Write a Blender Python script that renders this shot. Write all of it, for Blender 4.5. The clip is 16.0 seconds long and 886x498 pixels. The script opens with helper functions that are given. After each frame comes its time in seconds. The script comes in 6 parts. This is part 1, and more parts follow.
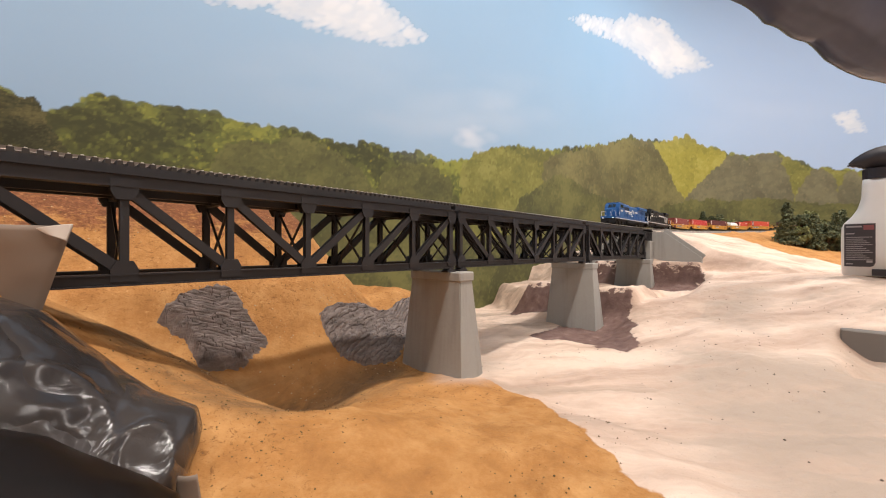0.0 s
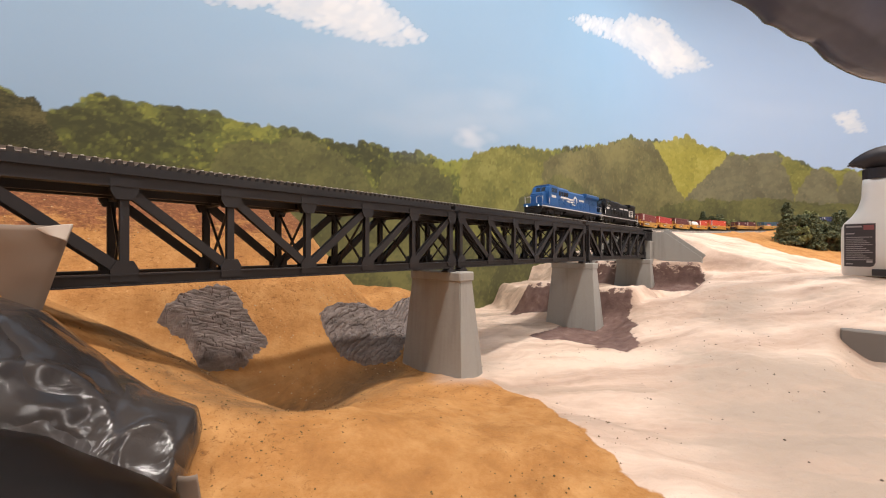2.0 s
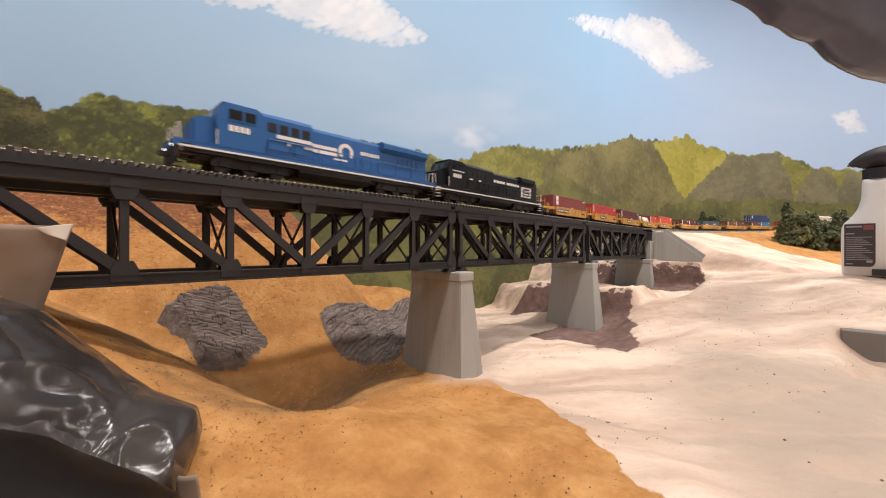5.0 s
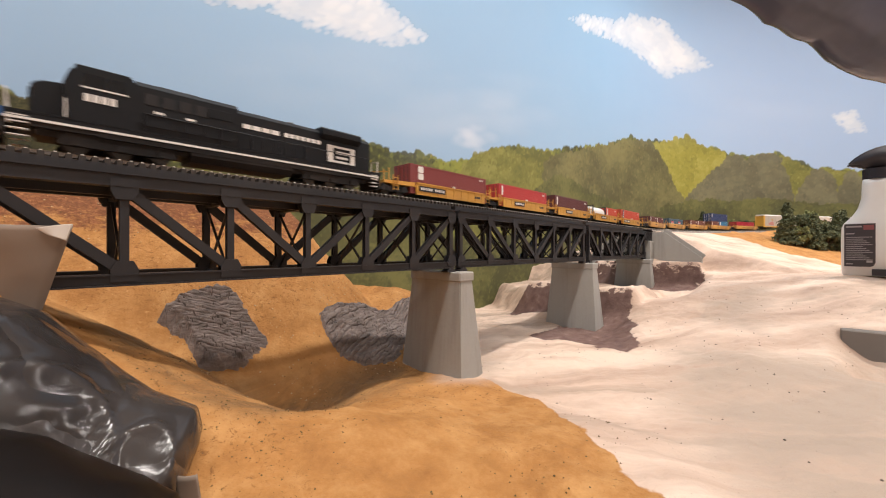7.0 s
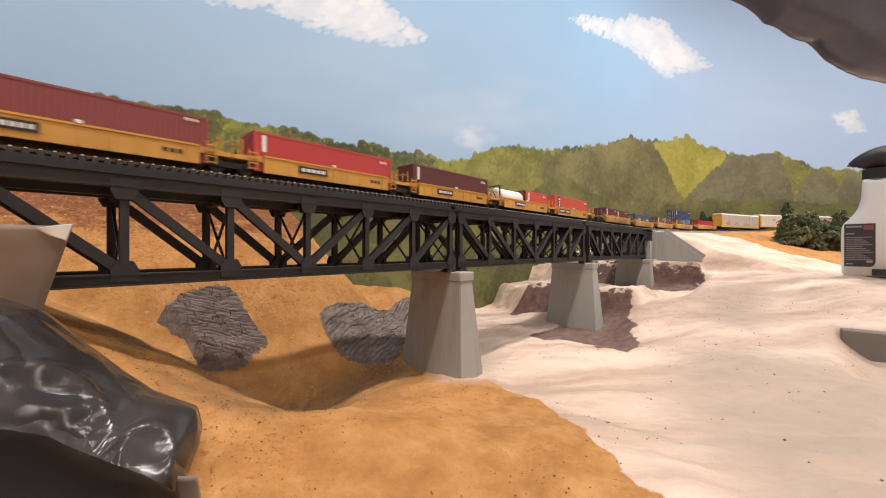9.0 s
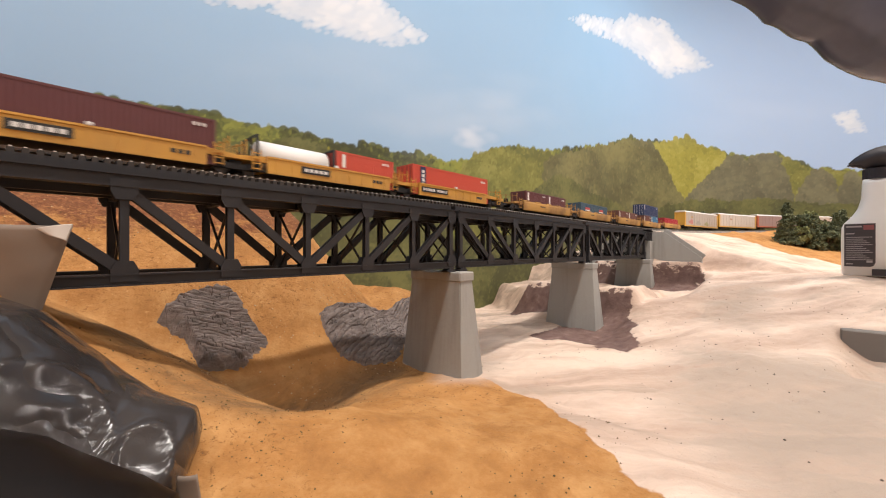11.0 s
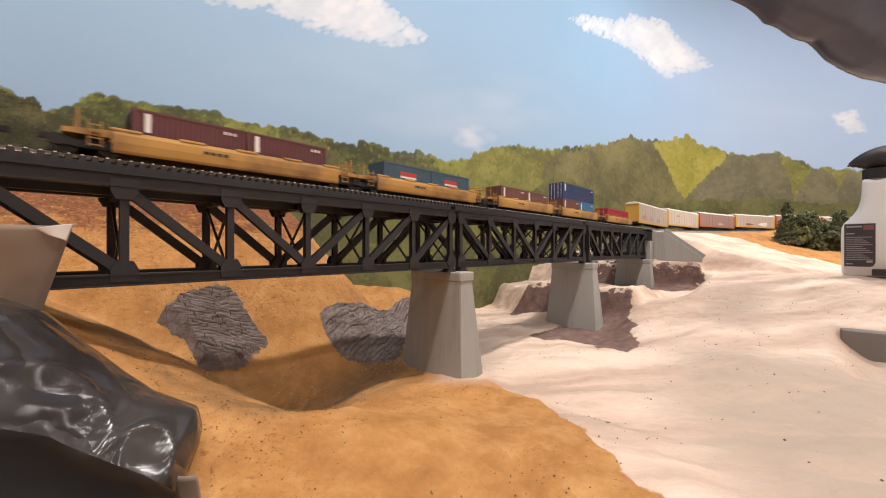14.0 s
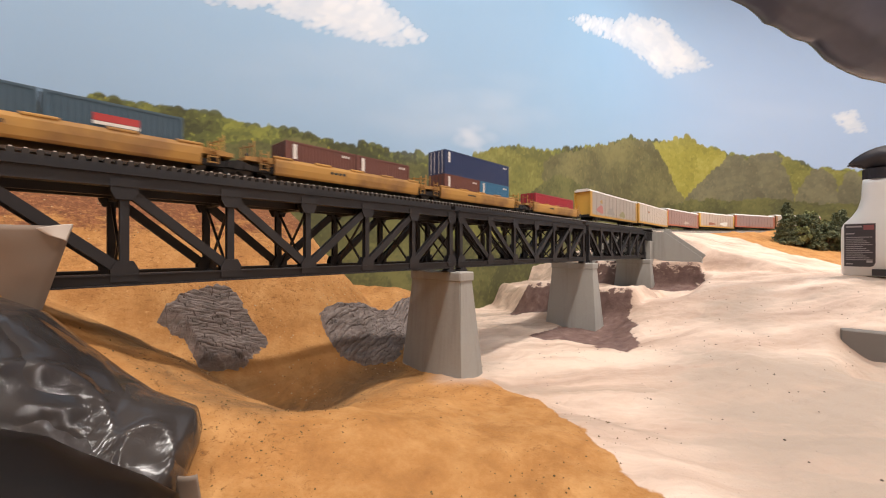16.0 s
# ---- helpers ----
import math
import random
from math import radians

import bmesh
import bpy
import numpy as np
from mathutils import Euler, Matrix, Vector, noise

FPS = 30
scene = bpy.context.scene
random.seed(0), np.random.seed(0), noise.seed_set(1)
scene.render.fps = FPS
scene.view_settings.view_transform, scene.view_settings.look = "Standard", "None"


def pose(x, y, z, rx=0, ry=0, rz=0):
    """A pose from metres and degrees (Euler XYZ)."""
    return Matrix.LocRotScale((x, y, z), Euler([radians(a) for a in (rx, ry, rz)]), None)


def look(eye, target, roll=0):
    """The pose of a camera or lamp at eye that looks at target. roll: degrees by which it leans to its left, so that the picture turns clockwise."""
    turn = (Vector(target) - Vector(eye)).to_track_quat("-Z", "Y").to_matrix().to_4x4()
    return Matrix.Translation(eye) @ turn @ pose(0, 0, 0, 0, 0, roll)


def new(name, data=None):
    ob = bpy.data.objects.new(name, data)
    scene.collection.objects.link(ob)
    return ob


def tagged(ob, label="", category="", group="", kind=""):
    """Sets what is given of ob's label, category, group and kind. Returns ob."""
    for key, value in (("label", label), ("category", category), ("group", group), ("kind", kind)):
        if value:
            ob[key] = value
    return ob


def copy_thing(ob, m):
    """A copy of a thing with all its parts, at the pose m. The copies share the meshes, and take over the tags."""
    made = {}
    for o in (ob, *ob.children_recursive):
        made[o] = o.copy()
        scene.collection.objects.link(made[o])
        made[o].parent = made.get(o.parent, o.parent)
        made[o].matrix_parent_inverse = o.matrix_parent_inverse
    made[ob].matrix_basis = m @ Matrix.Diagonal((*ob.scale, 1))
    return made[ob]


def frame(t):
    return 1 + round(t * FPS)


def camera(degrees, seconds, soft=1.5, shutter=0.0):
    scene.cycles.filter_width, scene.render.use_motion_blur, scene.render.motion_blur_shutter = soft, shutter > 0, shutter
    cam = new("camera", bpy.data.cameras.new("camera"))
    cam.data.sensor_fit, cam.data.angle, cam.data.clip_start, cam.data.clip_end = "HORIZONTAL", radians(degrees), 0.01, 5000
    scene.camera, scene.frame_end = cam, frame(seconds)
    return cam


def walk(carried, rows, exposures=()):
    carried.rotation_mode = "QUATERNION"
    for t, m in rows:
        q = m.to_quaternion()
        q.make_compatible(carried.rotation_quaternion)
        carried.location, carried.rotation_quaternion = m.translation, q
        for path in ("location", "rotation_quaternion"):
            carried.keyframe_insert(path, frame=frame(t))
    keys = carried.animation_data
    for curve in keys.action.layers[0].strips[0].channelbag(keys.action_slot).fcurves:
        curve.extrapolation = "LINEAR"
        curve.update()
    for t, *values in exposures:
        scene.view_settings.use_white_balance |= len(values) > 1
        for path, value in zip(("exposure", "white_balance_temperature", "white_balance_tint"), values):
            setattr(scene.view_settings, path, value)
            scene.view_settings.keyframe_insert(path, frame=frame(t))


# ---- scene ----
# A model railway, scale 1:87. x runs along the bridge, y away from the camera, heights ht() are counted from the eye level.
cam = camera(98.1, 16.0, soft=1.1, shutter=0.5)
EYE = 1.15
AIM = math.degrees(math.atan2(636.0, 680.0))
HEAD = math.radians(AIM)
VIEW = look((0.0, 0.0, EYE), (math.cos(HEAD), math.sin(HEAD), EYE))
walk(cam, [(0.0, VIEW), (16.0, VIEW)], exposures=[(0.0, 0.13), (16.0, 0.13)])


# ---- light ----
world = bpy.data.worlds.new("world")
scene.world = world
world.use_nodes = True
world.node_tree.nodes["Background"].inputs[0].default_value = (0.9, 0.95, 1.0, 1)
world.node_tree.nodes["Background"].inputs[1].default_value = 0.25


def area(name, at, target, sx, sy, watts, colour):
    d = bpy.data.lights.new(name, "AREA")
    d.shape, d.size, d.size_y, d.energy, d.color = "RECTANGLE", sx, sy, watts, colour
    ob = new(name, d)
    ob.matrix_world = look(at, target)
    return ob


WARM = (1.0, 0.934, 0.884)
# The two aisle lamps are unseen fill, added to brighten the backdrop.
for name, x, y, sx, sy, watts, aim in (("ceiling_lamp_left", -0.75, 0.05, 0.5, 0.06, 9.0, (0.3, 0.05)), ("ceiling_lamp_main", 0.30, -0.12, 1.2, 0.06, 23.0, (0.0, 0.06)), ("ceiling_lamp_far", 1.70, -0.35, 0.8, 0.06, 26.0, (0.45, -0.05)), ("fill_lamp_aisle", -0.1, -1.4, 1.2, 0.12, 14.0, (0.0, 0.5)), ("fill_lamp_aisle", 2.2, -1.6, 1.2, 0.12, 26.0, (0.7, 0.5))):
    area(name, (x, y, 2.74), (x + aim[0], y + aim[1], 1.4), sx, sy, watts, WARM)


# ---- materials ----
def mat(name, rough=0.6, metal=0.0, base=(0.5, 0.5, 0.5), spec=0.5):
    m = bpy.data.materials.new(name)
    m.use_nodes = True
    b = m.node_tree.nodes["Principled BSDF"]
    b.inputs["Base Color"].default_value = (*base, 1)
    b.inputs["Roughness"].default_value = rough
    b.inputs["Metallic"].default_value = metal
    b.inputs["Specular IOR Level"].default_value = spec
    return m


class Net:
    """Short hands for building node trees."""

    def __init__(self, m):
        self.t, self.n, self.l = m.node_tree, m.node_tree.nodes, m.node_tree.links
        self.b = self.n["Principled BSDF"]
        self.co = self.n.new("ShaderNodeTexCoord").outputs["Object"]

    def link(self, a, b):
        self.l.new(a, b)

    def noise(self, scale, detail=4, rough=0.55, co=None, dist=0.0):
        k = self.n.new("ShaderNodeTexNoise")
        k.inputs["Scale"].default_value, k.inputs["Detail"].default_value = scale, detail
        k.inputs["Roughness"].default_value, k.inputs["Distortion"].default_value = rough, dist
        self.link(co or self.co, k.inputs["Vector"])
        return k.outputs["Fac"]

    def voronoi(self, scale, co=None, out="Distance"):
        k = self.n.new("ShaderNodeTexVoronoi")
        k.inputs["Scale"].default_value = scale
        self.link(co or self.co, k.inputs["Vector"])
        return k.outputs[out]

    def mapped(self, scale, rot=(0, 0, 0), co=None):
        k = self.n.new("ShaderNodeMapping")
        k.inputs["Scale"].default_value, k.inputs["Rotation"].default_value = scale, rot
        self.link(co or self.co, k.inputs["Vector"])
        return k.outputs[0]

    def along(self, stretch, turn):
        """Coordinates drawn out along a level direction."""
        k = self.n.new("ShaderNodeMapping")
        k.vector_type = "TEXTURE"
        k.inputs["Scale"].default_value, k.inputs["Rotation"].default_value = (stretch, 1, 1), (0, 0, turn)
        self.link(self.co, k.inputs["Vector"])
        return k.outputs[0]

    def ramp(self, fac, stops):
        k = self.n.new("ShaderNodeValToRGB")
        e = k.color_ramp.elements
        while len(e) < len(stops):
            e.new(0.5)
        for x, (p, col) in zip(e, stops):
            x.position = p
            x.color = (*col, 1) if len(col) == 3 else col
        self.link(fac, k.inputs[0])
        return k.outputs[0]

    def step(self, fac, lo, hi):
        k = self.n.new("ShaderNodeMapRange")
        k.interpolation_type = "SMOOTHSTEP"
        k.inputs[1].default_value, k.inputs[2].default_value = lo, hi
        self.link(fac, k.inputs[0])
        return k.outputs[0]

    def math(self, op, a, b=None, c=None):
        k = self.n.new("ShaderNodeMath")
        k.operation = op
        for i, v in enumerate((a, b, c)):
            if v is None:
                continue
            if isinstance(v, (int, float)):
                k.inputs[i].default_value = v
            else:
                self.link(v, k.inputs[i])
        return k.outputs[0]

    def mix(self, fac, a, b, mode="MIX"):
        k = self.n.new("ShaderNodeMix")
        k.data_type, k.blend_type = "RGBA", mode
        for i, v in ((0, fac), (6, a), (7, b)):
            if isinstance(v, (int, float)):
                k.inputs[i].default_value = v
            elif isinstance(v, tuple):
                k.inputs[i].default_value = (*v, 1)
            else:
                self.link(v, k.inputs[i])
        return k.outputs[2]

    def xyz(self, co=None):
        k = self.n.new("ShaderNodeSeparateXYZ")
        self.link(co or self.co, k.inputs[0])
        return k.outputs

    def bump(self, height, dist, strength=1.0, prev=None):
        k = self.n.new("ShaderNodeBump")
        k.inputs["Distance"].default_value, k.inputs["Strength"].default_value = dist, strength
        self.link(height, k.inputs["Height"])
        if prev:
            self.link(prev, k.inputs["Normal"])
        self.link(k.outputs[0], self.b.inputs["Normal"])
        return k.outputs[0]

    def colour(self, col):
        self.link(col, self.b.inputs["Base Color"])

    def rough(self, fac, lo, hi):
        self.link(self.math("MULTIPLY_ADD", fac, hi - lo, lo), self.b.inputs["Roughness"])


def painted(name, col, rough=0.5, wear=0.25, scale=60.0, metal=0.0, dirt=(0.16, 0.12, 0.09), spec=0.5):
    """Paint or plastic with faint mottling and a film of dust."""
    m = mat(name, rough, metal, col, spec)
    k = Net(m)
    big, small = k.noise(scale * 0.25, 3), k.noise(scale * 4, 3)
    c = k.mix(k.math("MULTIPLY", k.step(big, 0.45, 0.75), wear), col, dirt)
    c = k.mix(k.math("MULTIPLY", small, 0.12), c, tuple(min(1, x * 1.5 + 0.004) for x in col))
    k.colour(c)
    k.rough(big, rough - 0.1, rough + 0.12)
    k.bump(small, 0.0002, 0.3)
    return m


def ground_material():
    m = mat("plaster_ground", 0.85, spec=0.25)
    k = Net(m)
    p = k.xyz()
    n1, n2, n3 = k.noise(9, 4), k.noise(60, 5), k.noise(340, 4)
    def area_of(name):
        a = k.n.new("ShaderNodeAttribute")
        a.attribute_name = name
        return a.outputs["Fac"]
    wob = k.math("MULTIPLY", k.math("SUBTRACT", n1, 0.5), 0.024)
    fine = k.math("MULTIPLY", k.math("SUBTRACT", n2, 0.5), 0.016)
    edge = k.math("ADD", wob, fine)
    # ochre paint: near bank and the far slope
    near = k.step(k.math("ADD", area_of("ochre"), edge), -0.0012, 0.0012)
    far = k.step(k.math("ADD", k.math("SUBTRACT", p[0], 1.74), k.math("MULTIPLY", edge, 0.6)), -0.006, 0.006)
    # brushed white plaster
    br = k.noise(15, 6, 0.62, k.along(4.0, -0.75), 0.5)
    white = k.ramp(br, [(0.32, (0.46, 0.325, 0.25)), (0.45, (0.62, 0.46, 0.36)), (0.62, (0.80, 0.63, 0.51))])
    swirl = k.step(k.noise(7, 5, 0.62, k.along(2.6, -0.7), 0.7), 0.54, 0.66)
    white = k.mix(k.math("MULTIPLY", swirl, 0.75), white, (0.40, 0.305, 0.235))
    grit = k.step(k.noise(520, 2, 0.5), 0.70, 0.75)
    white = k.mix(k.math("MULTIPLY", grit, k.step(n1, 0.5, 0.65)), white, (0.18, 0.13, 0.10))
    # mauve brown undercoat left bare near the piers
    brush = k.math("MULTIPLY", k.math("SUBTRACT", k.noise(70, 5, 0.7, k.along(5.0, -0.9), 0.6), 0.5), 0.030)
    bare = k.step(k.math("ADD", area_of("brown"), brush), -0.0010, 0.0010)
    scuff = k.step(k.noise(26, 5, 0.68, k.along(3.0, -0.8), 0.8), 0.64, 0.70)
    bare = k.math("MULTIPLY", bare, k.math("SUBTRACT", 1.0, k.math("MULTIPLY", scuff, 0.8)))
    # grey smears on the white, with the notch's soft shadow painted in
    smear_shade = k.math("MULTIPLY", k.step(k.math("ADD", area_of("smear_shade"), k.math("MULTIPLY", brush, 2.2)), -0.040, 0.050), k.step(br, 0.26, 0.60))
    white = k.mix(k.math("MULTIPLY", smear_shade, 0.8), white, (0.36, 0.285, 0.225))
    brown = k.ramp(n2, [(0.3, (0.135, 0.080, 0.068)), (0.62, (0.205, 0.130, 0.112)), (0.80, (0.36, 0.26, 0.225))])
    white = k.mix(bare, white, brown)
    # ochre with raw scratches and leaf litter
    ochre = k.ramp(k.noise(30, 7, 0.72), [(0.25, (0.29, 0.125, 0.038)), (0.48, (0.425, 0.200, 0.062)), (0.72, (0.56, 0.30, 0.112))])
    pale = k.step(k.noise(6, 4, 0.6, None, 0.8), 0.5, 0.68)
    ochre = k.mix(k.math("MULTIPLY", pale, 0.35), ochre, (0.60, 0.31, 0.11))
    red = k.step(k.math("ADD", p[2], k.math("MULTIPLY", k.noise(34, 6, 0.75, k.mapped((1, 1, 2.5))), 0.14)), EYE + 0.083, EYE + 0.108)
    red = k.math("MULTIPLY", red, k.step(p[0], 0.7, 0.5))
    leaf = k.ramp(k.noise(210, 5, 0.8, k.mapped((1, 1, 1.6)), 0.6), [(0.34, (0.085, 0.030, 0.016)), (0.52, (0.19, 0.066, 0.030)), (0.68, (0.42, 0.19, 0.08))])
    ochre = k.mix(k.math("MULTIPLY", red, 0.9), ochre, leaf)
    specks = k.step(k.noise(430, 3, 0.5), 0.66, 0.74)
    ochre = k.mix(k.math("MULTIPLY", specks, k.step(n1, 0.42, 0.62)), ochre, (0.06, 0.05, 0.015))
    cracks = k.step(k.noise(48, 5, 0.7, k.mapped((1, 1, 3)), 1.5), 0.60, 0.68)
    slope = k.step(p[1], 0.40, 0.48)
    ochre = k.mix(k.math("MULTIPLY", k.math("MULTIPLY", cracks, slope), 0.6), ochre, (0.22, 0.085, 0.025))
    litter = k.step(k.noise(170, 6, 0.78, k.mapped((1, 1, 1.8)), 0.8), 0.55, 0.63)
    where = k.math("ADD", k.math("MULTIPLY", slope, 0.55), k.math("MULTIPLY", k.step(n1, 0.44, 0.62), 0.7))
    ochre = k.mix(k.math("MULTIPLY", litter, k.math("MINIMUM", where, 0.8)), ochre, (0.17, 0.065, 0.020))
    bright = k.step(k.noise(240, 4, 0.7), 0.62, 0.70)
    ochre = k.mix(k.math("MULTIPLY", k.math("MULTIPLY", bright, slope), 0.5), ochre, (0.68, 0.40, 0.17))
    # thin grey-brown wash that ran together in the gully, plus painted bridge shadow
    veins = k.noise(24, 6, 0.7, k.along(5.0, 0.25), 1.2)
    wash_shade = k.math("MULTIPLY", k.step(k.math("ADD", area_of("wash_shade"), k.math("MULTIPLY", k.math("SUBTRACT", n1, 0.5), 0.06)), -0.022, 0.020), k.step(veins, 0.28, 0.60))
    ochre = k.mix(k.math("MULTIPLY", wash_shade, 0.62), ochre, (0.115, 0.078, 0.045))
    fx, fy = k.math("DIVIDE", k.math("SUBTRACT", p[0], 0.345), 0.050), k.math("DIVIDE", k.math("SUBTRACT", p[1], 0.285), 0.040)
    foot = k.step(k.math("ADD", k.math("SQRT", k.math("ADD", k.math("MULTIPLY", fx, fx), k.math("MULTIPLY", fy, fy))), k.math("MULTIPLY", edge, 3.0)), 1.25, 0.35)
    near = k.math("MULTIPLY", near, k.math("SUBTRACT", 1.0, k.math("MULTIPLY", foot, 0.75)))
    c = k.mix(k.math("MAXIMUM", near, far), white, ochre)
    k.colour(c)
    nb = k.bump(n3, 0.0018, 0.5)
    nb = k.bump(k.noise(75, 6, 0.72, None, 0.7), 0.0040, 0.42, nb)
    k.bump(k.noise(45, 5, 0.7, k.along(4.0, -0.75), 1.0), 0.006, 0.22, nb)
    return m


def rock_material():
    m = mat("painted_rock", 0.8, spec=0.3)
    k = Net(m)
    n = k.noise(55, 6, 0.65, k.mapped((1.0, 1.0, 3.0)))
    k.colour(k.ramp(n, [(0.25, (0.115, 0.092, 0.082)), (0.5, (0.22, 0.178, 0.160)), (0.75, (0.34, 0.285, 0.255))]))
    k.bump(k.noise(240, 5, 0.6, k.mapped((1, 1, 3))), 0.002, 0.7)
    return m


def concrete_material():
    m = mat("painted_concrete", 0.75, spec=0.3)
    k = Net(m)
    streak = k.noise(1.0, 5, 0.6, k.mapped((70, 70, 6)))
    c = k.mix(k.math("MULTIPLY", k.step(streak, 0.45, 0.8), 0.5), (0.345, 0.335, 0.31), (0.20, 0.18, 0.16))
    k.colour(k.mix(k.math("MULTIPLY", k.noise(220, 3), 0.3), c, (0.45, 0.435, 0.405)))
    k.bump(k.noise(300, 4), 0.0006, 0.4)
    return m


def sky_material():
    m = mat("sky_paint", 0.7, base=(0.35, 0.5, 0.6), spec=0.25)
    k = Net(m)
    p = k.xyz()
    up = k.step(p[2], EYE + 0.15, EYE + 1.0)
    c = k.mix(up, (0.30, 0.445, 0.615), (0.235, 0.405, 0.60))
    east = k.step(p[0], 1.6, 3.4)
    c = k.mix(k.math("MULTIPLY", east, 0.6), c, (0.41, 0.50, 0.70))
    c = k.mix(k.math("MULTIPLY", k.noise(3, 3), 0.25), c, (0.40, 0.52, 0.68))
    paint = k.n.new("ShaderNodeAttribute")
    paint.attribute_name = "mixed"
    k.colour(k.mix(paint.outputs["Alpha"], c, paint.outputs["Color"]))
    k.bump(k.noise(90, 4), 0.0006, 0.15)
    return m


M_GROUND, M_ROCK, M_CONC, M_SKY = ground_material(), rock_material(), concrete_material(), sky_material()
M_STEEL = painted("bridge_paint", (0.024, 0.0225, 0.025), 0.5, 0.35, 40, dirt=(0.044, 0.039, 0.038), spec=0.35)
M_TIE = painted("weathered_tie", (0.034, 0.027, 0.024), 0.85, 0.4, 120)
M_RAIL = painted("rail_metal", (0.30, 0.26, 0.23), 0.35, 0.3, 90, metal=0.8)
M_WALL = painted("room_wall_paint", (0.62, 0.60, 0.57), 0.8, 0.1, 6)
M_FLOOR = painted("room_floor_paint", (0.22, 0.20, 0.18), 0.7, 0.3, 6)
M_CEIL = painted("ceiling_paint", (0.72, 0.71, 0.69), 0.85, 0.05, 6)


# ---- mesh helpers ----
def ht(z):
    return EYE + z


def mesh_of(name, bm, material, smooth=False):
    me = bpy.data.meshes.new(name)
    bm.normal_update()
    bm.to_mesh(me)
    bm.free()
    for mm in (material if isinstance(material, (list, tuple)) else [material]):
        me.materials.append(mm)
    if smooth:
        for p in me.polygons:
            p.use_smooth = True
    return me


def part(name, bm, material, parent, label="", smooth=False, at=None):
    ob = new(name, mesh_of(name, bm, material, smooth))
    ob.parent = parent
    if at is not None:
        ob.matrix_basis = at
    return tagged(ob, label)


def box(bm, x0, x1, y0, y1, z0, z1, bevel=0.0):
    r = bmesh.ops.create_cube(bm, size=1.0)
    for v in r["verts"]:
        v.co = Vector(((x0 + x1) / 2 + v.co.x * (x1 - x0), (y0 + y1) / 2 + v.co.y * (y1 - y0), (z0 + z1) / 2 + v.co.z * (z1 - z0)))
    if bevel:
        es = list({e for v in r["verts"] for e in v.link_edges})
        bmesh.ops.bevel(bm, geom=es, offset=bevel, segments=1, affect="EDGES")
    return bm


def B(*a, **k):
    return box(bmesh.new(), *a, **k)


def bar(bm, a, b, w, h, up=(0, 0, 1)):
    """A straight bar of section w x h from a to b."""
    a, b = Vector(a), Vector(b)
    d = (b - a).normalized()
    side = d.cross(Vector(up))
    side = side.normalized() if side.length > 1e-6 else Vector((1, 0, 0))
    top = side.cross(d)
    vs = [bm.verts.new(p + side * sx * w / 2 + top * sz * h / 2) for p in (a, b) for sx, sz in ((-1, -1), (1, -1), (1, 1), (-1, 1))]
    for q in ((3, 2, 1, 0), (4, 5, 6, 7), (0, 1, 5, 4), (1, 2, 6, 5), (2, 3, 7, 6), (3, 0, 4, 7)):
        bm.faces.new([vs[i] for i in q])
    return bm


def prism(bm, outline, y0, y1, axis="y"):
    """An outline in (x, z), drawn out from y0 to y1 (or in (y, z) along x)."""
    def co(a, z, t):
        return (a, t, z) if axis == "y" else (t, a, z)
    lo = [bm.verts.new(co(a, z, y0)) for a, z in outline]
    hi = [bm.verts.new(co(a, z, y1)) for a, z in outline]
    n = len(outline)
    bm.faces.new(lo)
    bm.faces.new(hi[::-1])
    for i in range(n):
        bm.faces.new((lo[i], hi[i], hi[(i + 1) % n], lo[(i + 1) % n]))
    bmesh.ops.recalc_face_normals(bm, faces=bm.faces[:])
    return bm


def tube(bm, pts, r, n=8):
    """A round tube through points."""
    pts = [Vector(p) for p in pts]
    rings = []
    for i, p in enumerate(pts):
        d = (pts[min(i + 1, len(pts) - 1)] - pts[max(i - 1, 0)]).normalized()
        s = d.cross(Vector((0, 0, 1)))
        s = s.normalized() if s.length > 1e-4 else Vector((1, 0, 0))
        u = s.cross(d)
        rr = r[i] if isinstance(r, (list, tuple)) else r
        rings.append([bm.verts.new(p + (s * math.cos(2 * math.pi * k / n) + u * math.sin(2 * math.pi * k / n)) * rr) for k in range(n)])
    for a, b in zip(rings, rings[1:]):
        for k in range(n):
            bm.faces.new((a[k], a[(k + 1) % n], b[(k + 1) % n], b[k]))
    bm.faces.new(rings[0][::-1])
    bm.faces.new(rings[-1])
    bmesh.ops.recalc_face_normals(bm, faces=bm.faces[:])
    return bm


def disc(bm, c, axis, r, h, n=14):
    """A short cylinder about c along the axis."""
    c, a = Vector(c), Vector(axis).normalized()
    return tube(bm, [c - a * h / 2, c + a * h / 2], r, n)


# ---- the track's line ----
YT, ZR = 0.334, 0.058          # track centre, rail top
X0, RT, SLOPE = 1.31, 2.3, 0.024   # start and radius of the curve, grade beyond the bridge


def track(s):
    """Place and heading (radians) of the track centre at the length s, rail top."""
    z = ZR + max(0.0, s - 1.15) * SLOPE if s < 2.5 else ZR + 1.35 * SLOPE
    if s <= X0:
        return s, YT, z, 0.0
    a = (s - X0) / RT
    return X0 + RT * math.sin(a), YT - RT * (1 - math.cos(a)), z, -a


def sm(x, a, b):
    t = np.clip((x - a) / (b - a), 0, 1)
    return t * t * (3 - 2 * t)


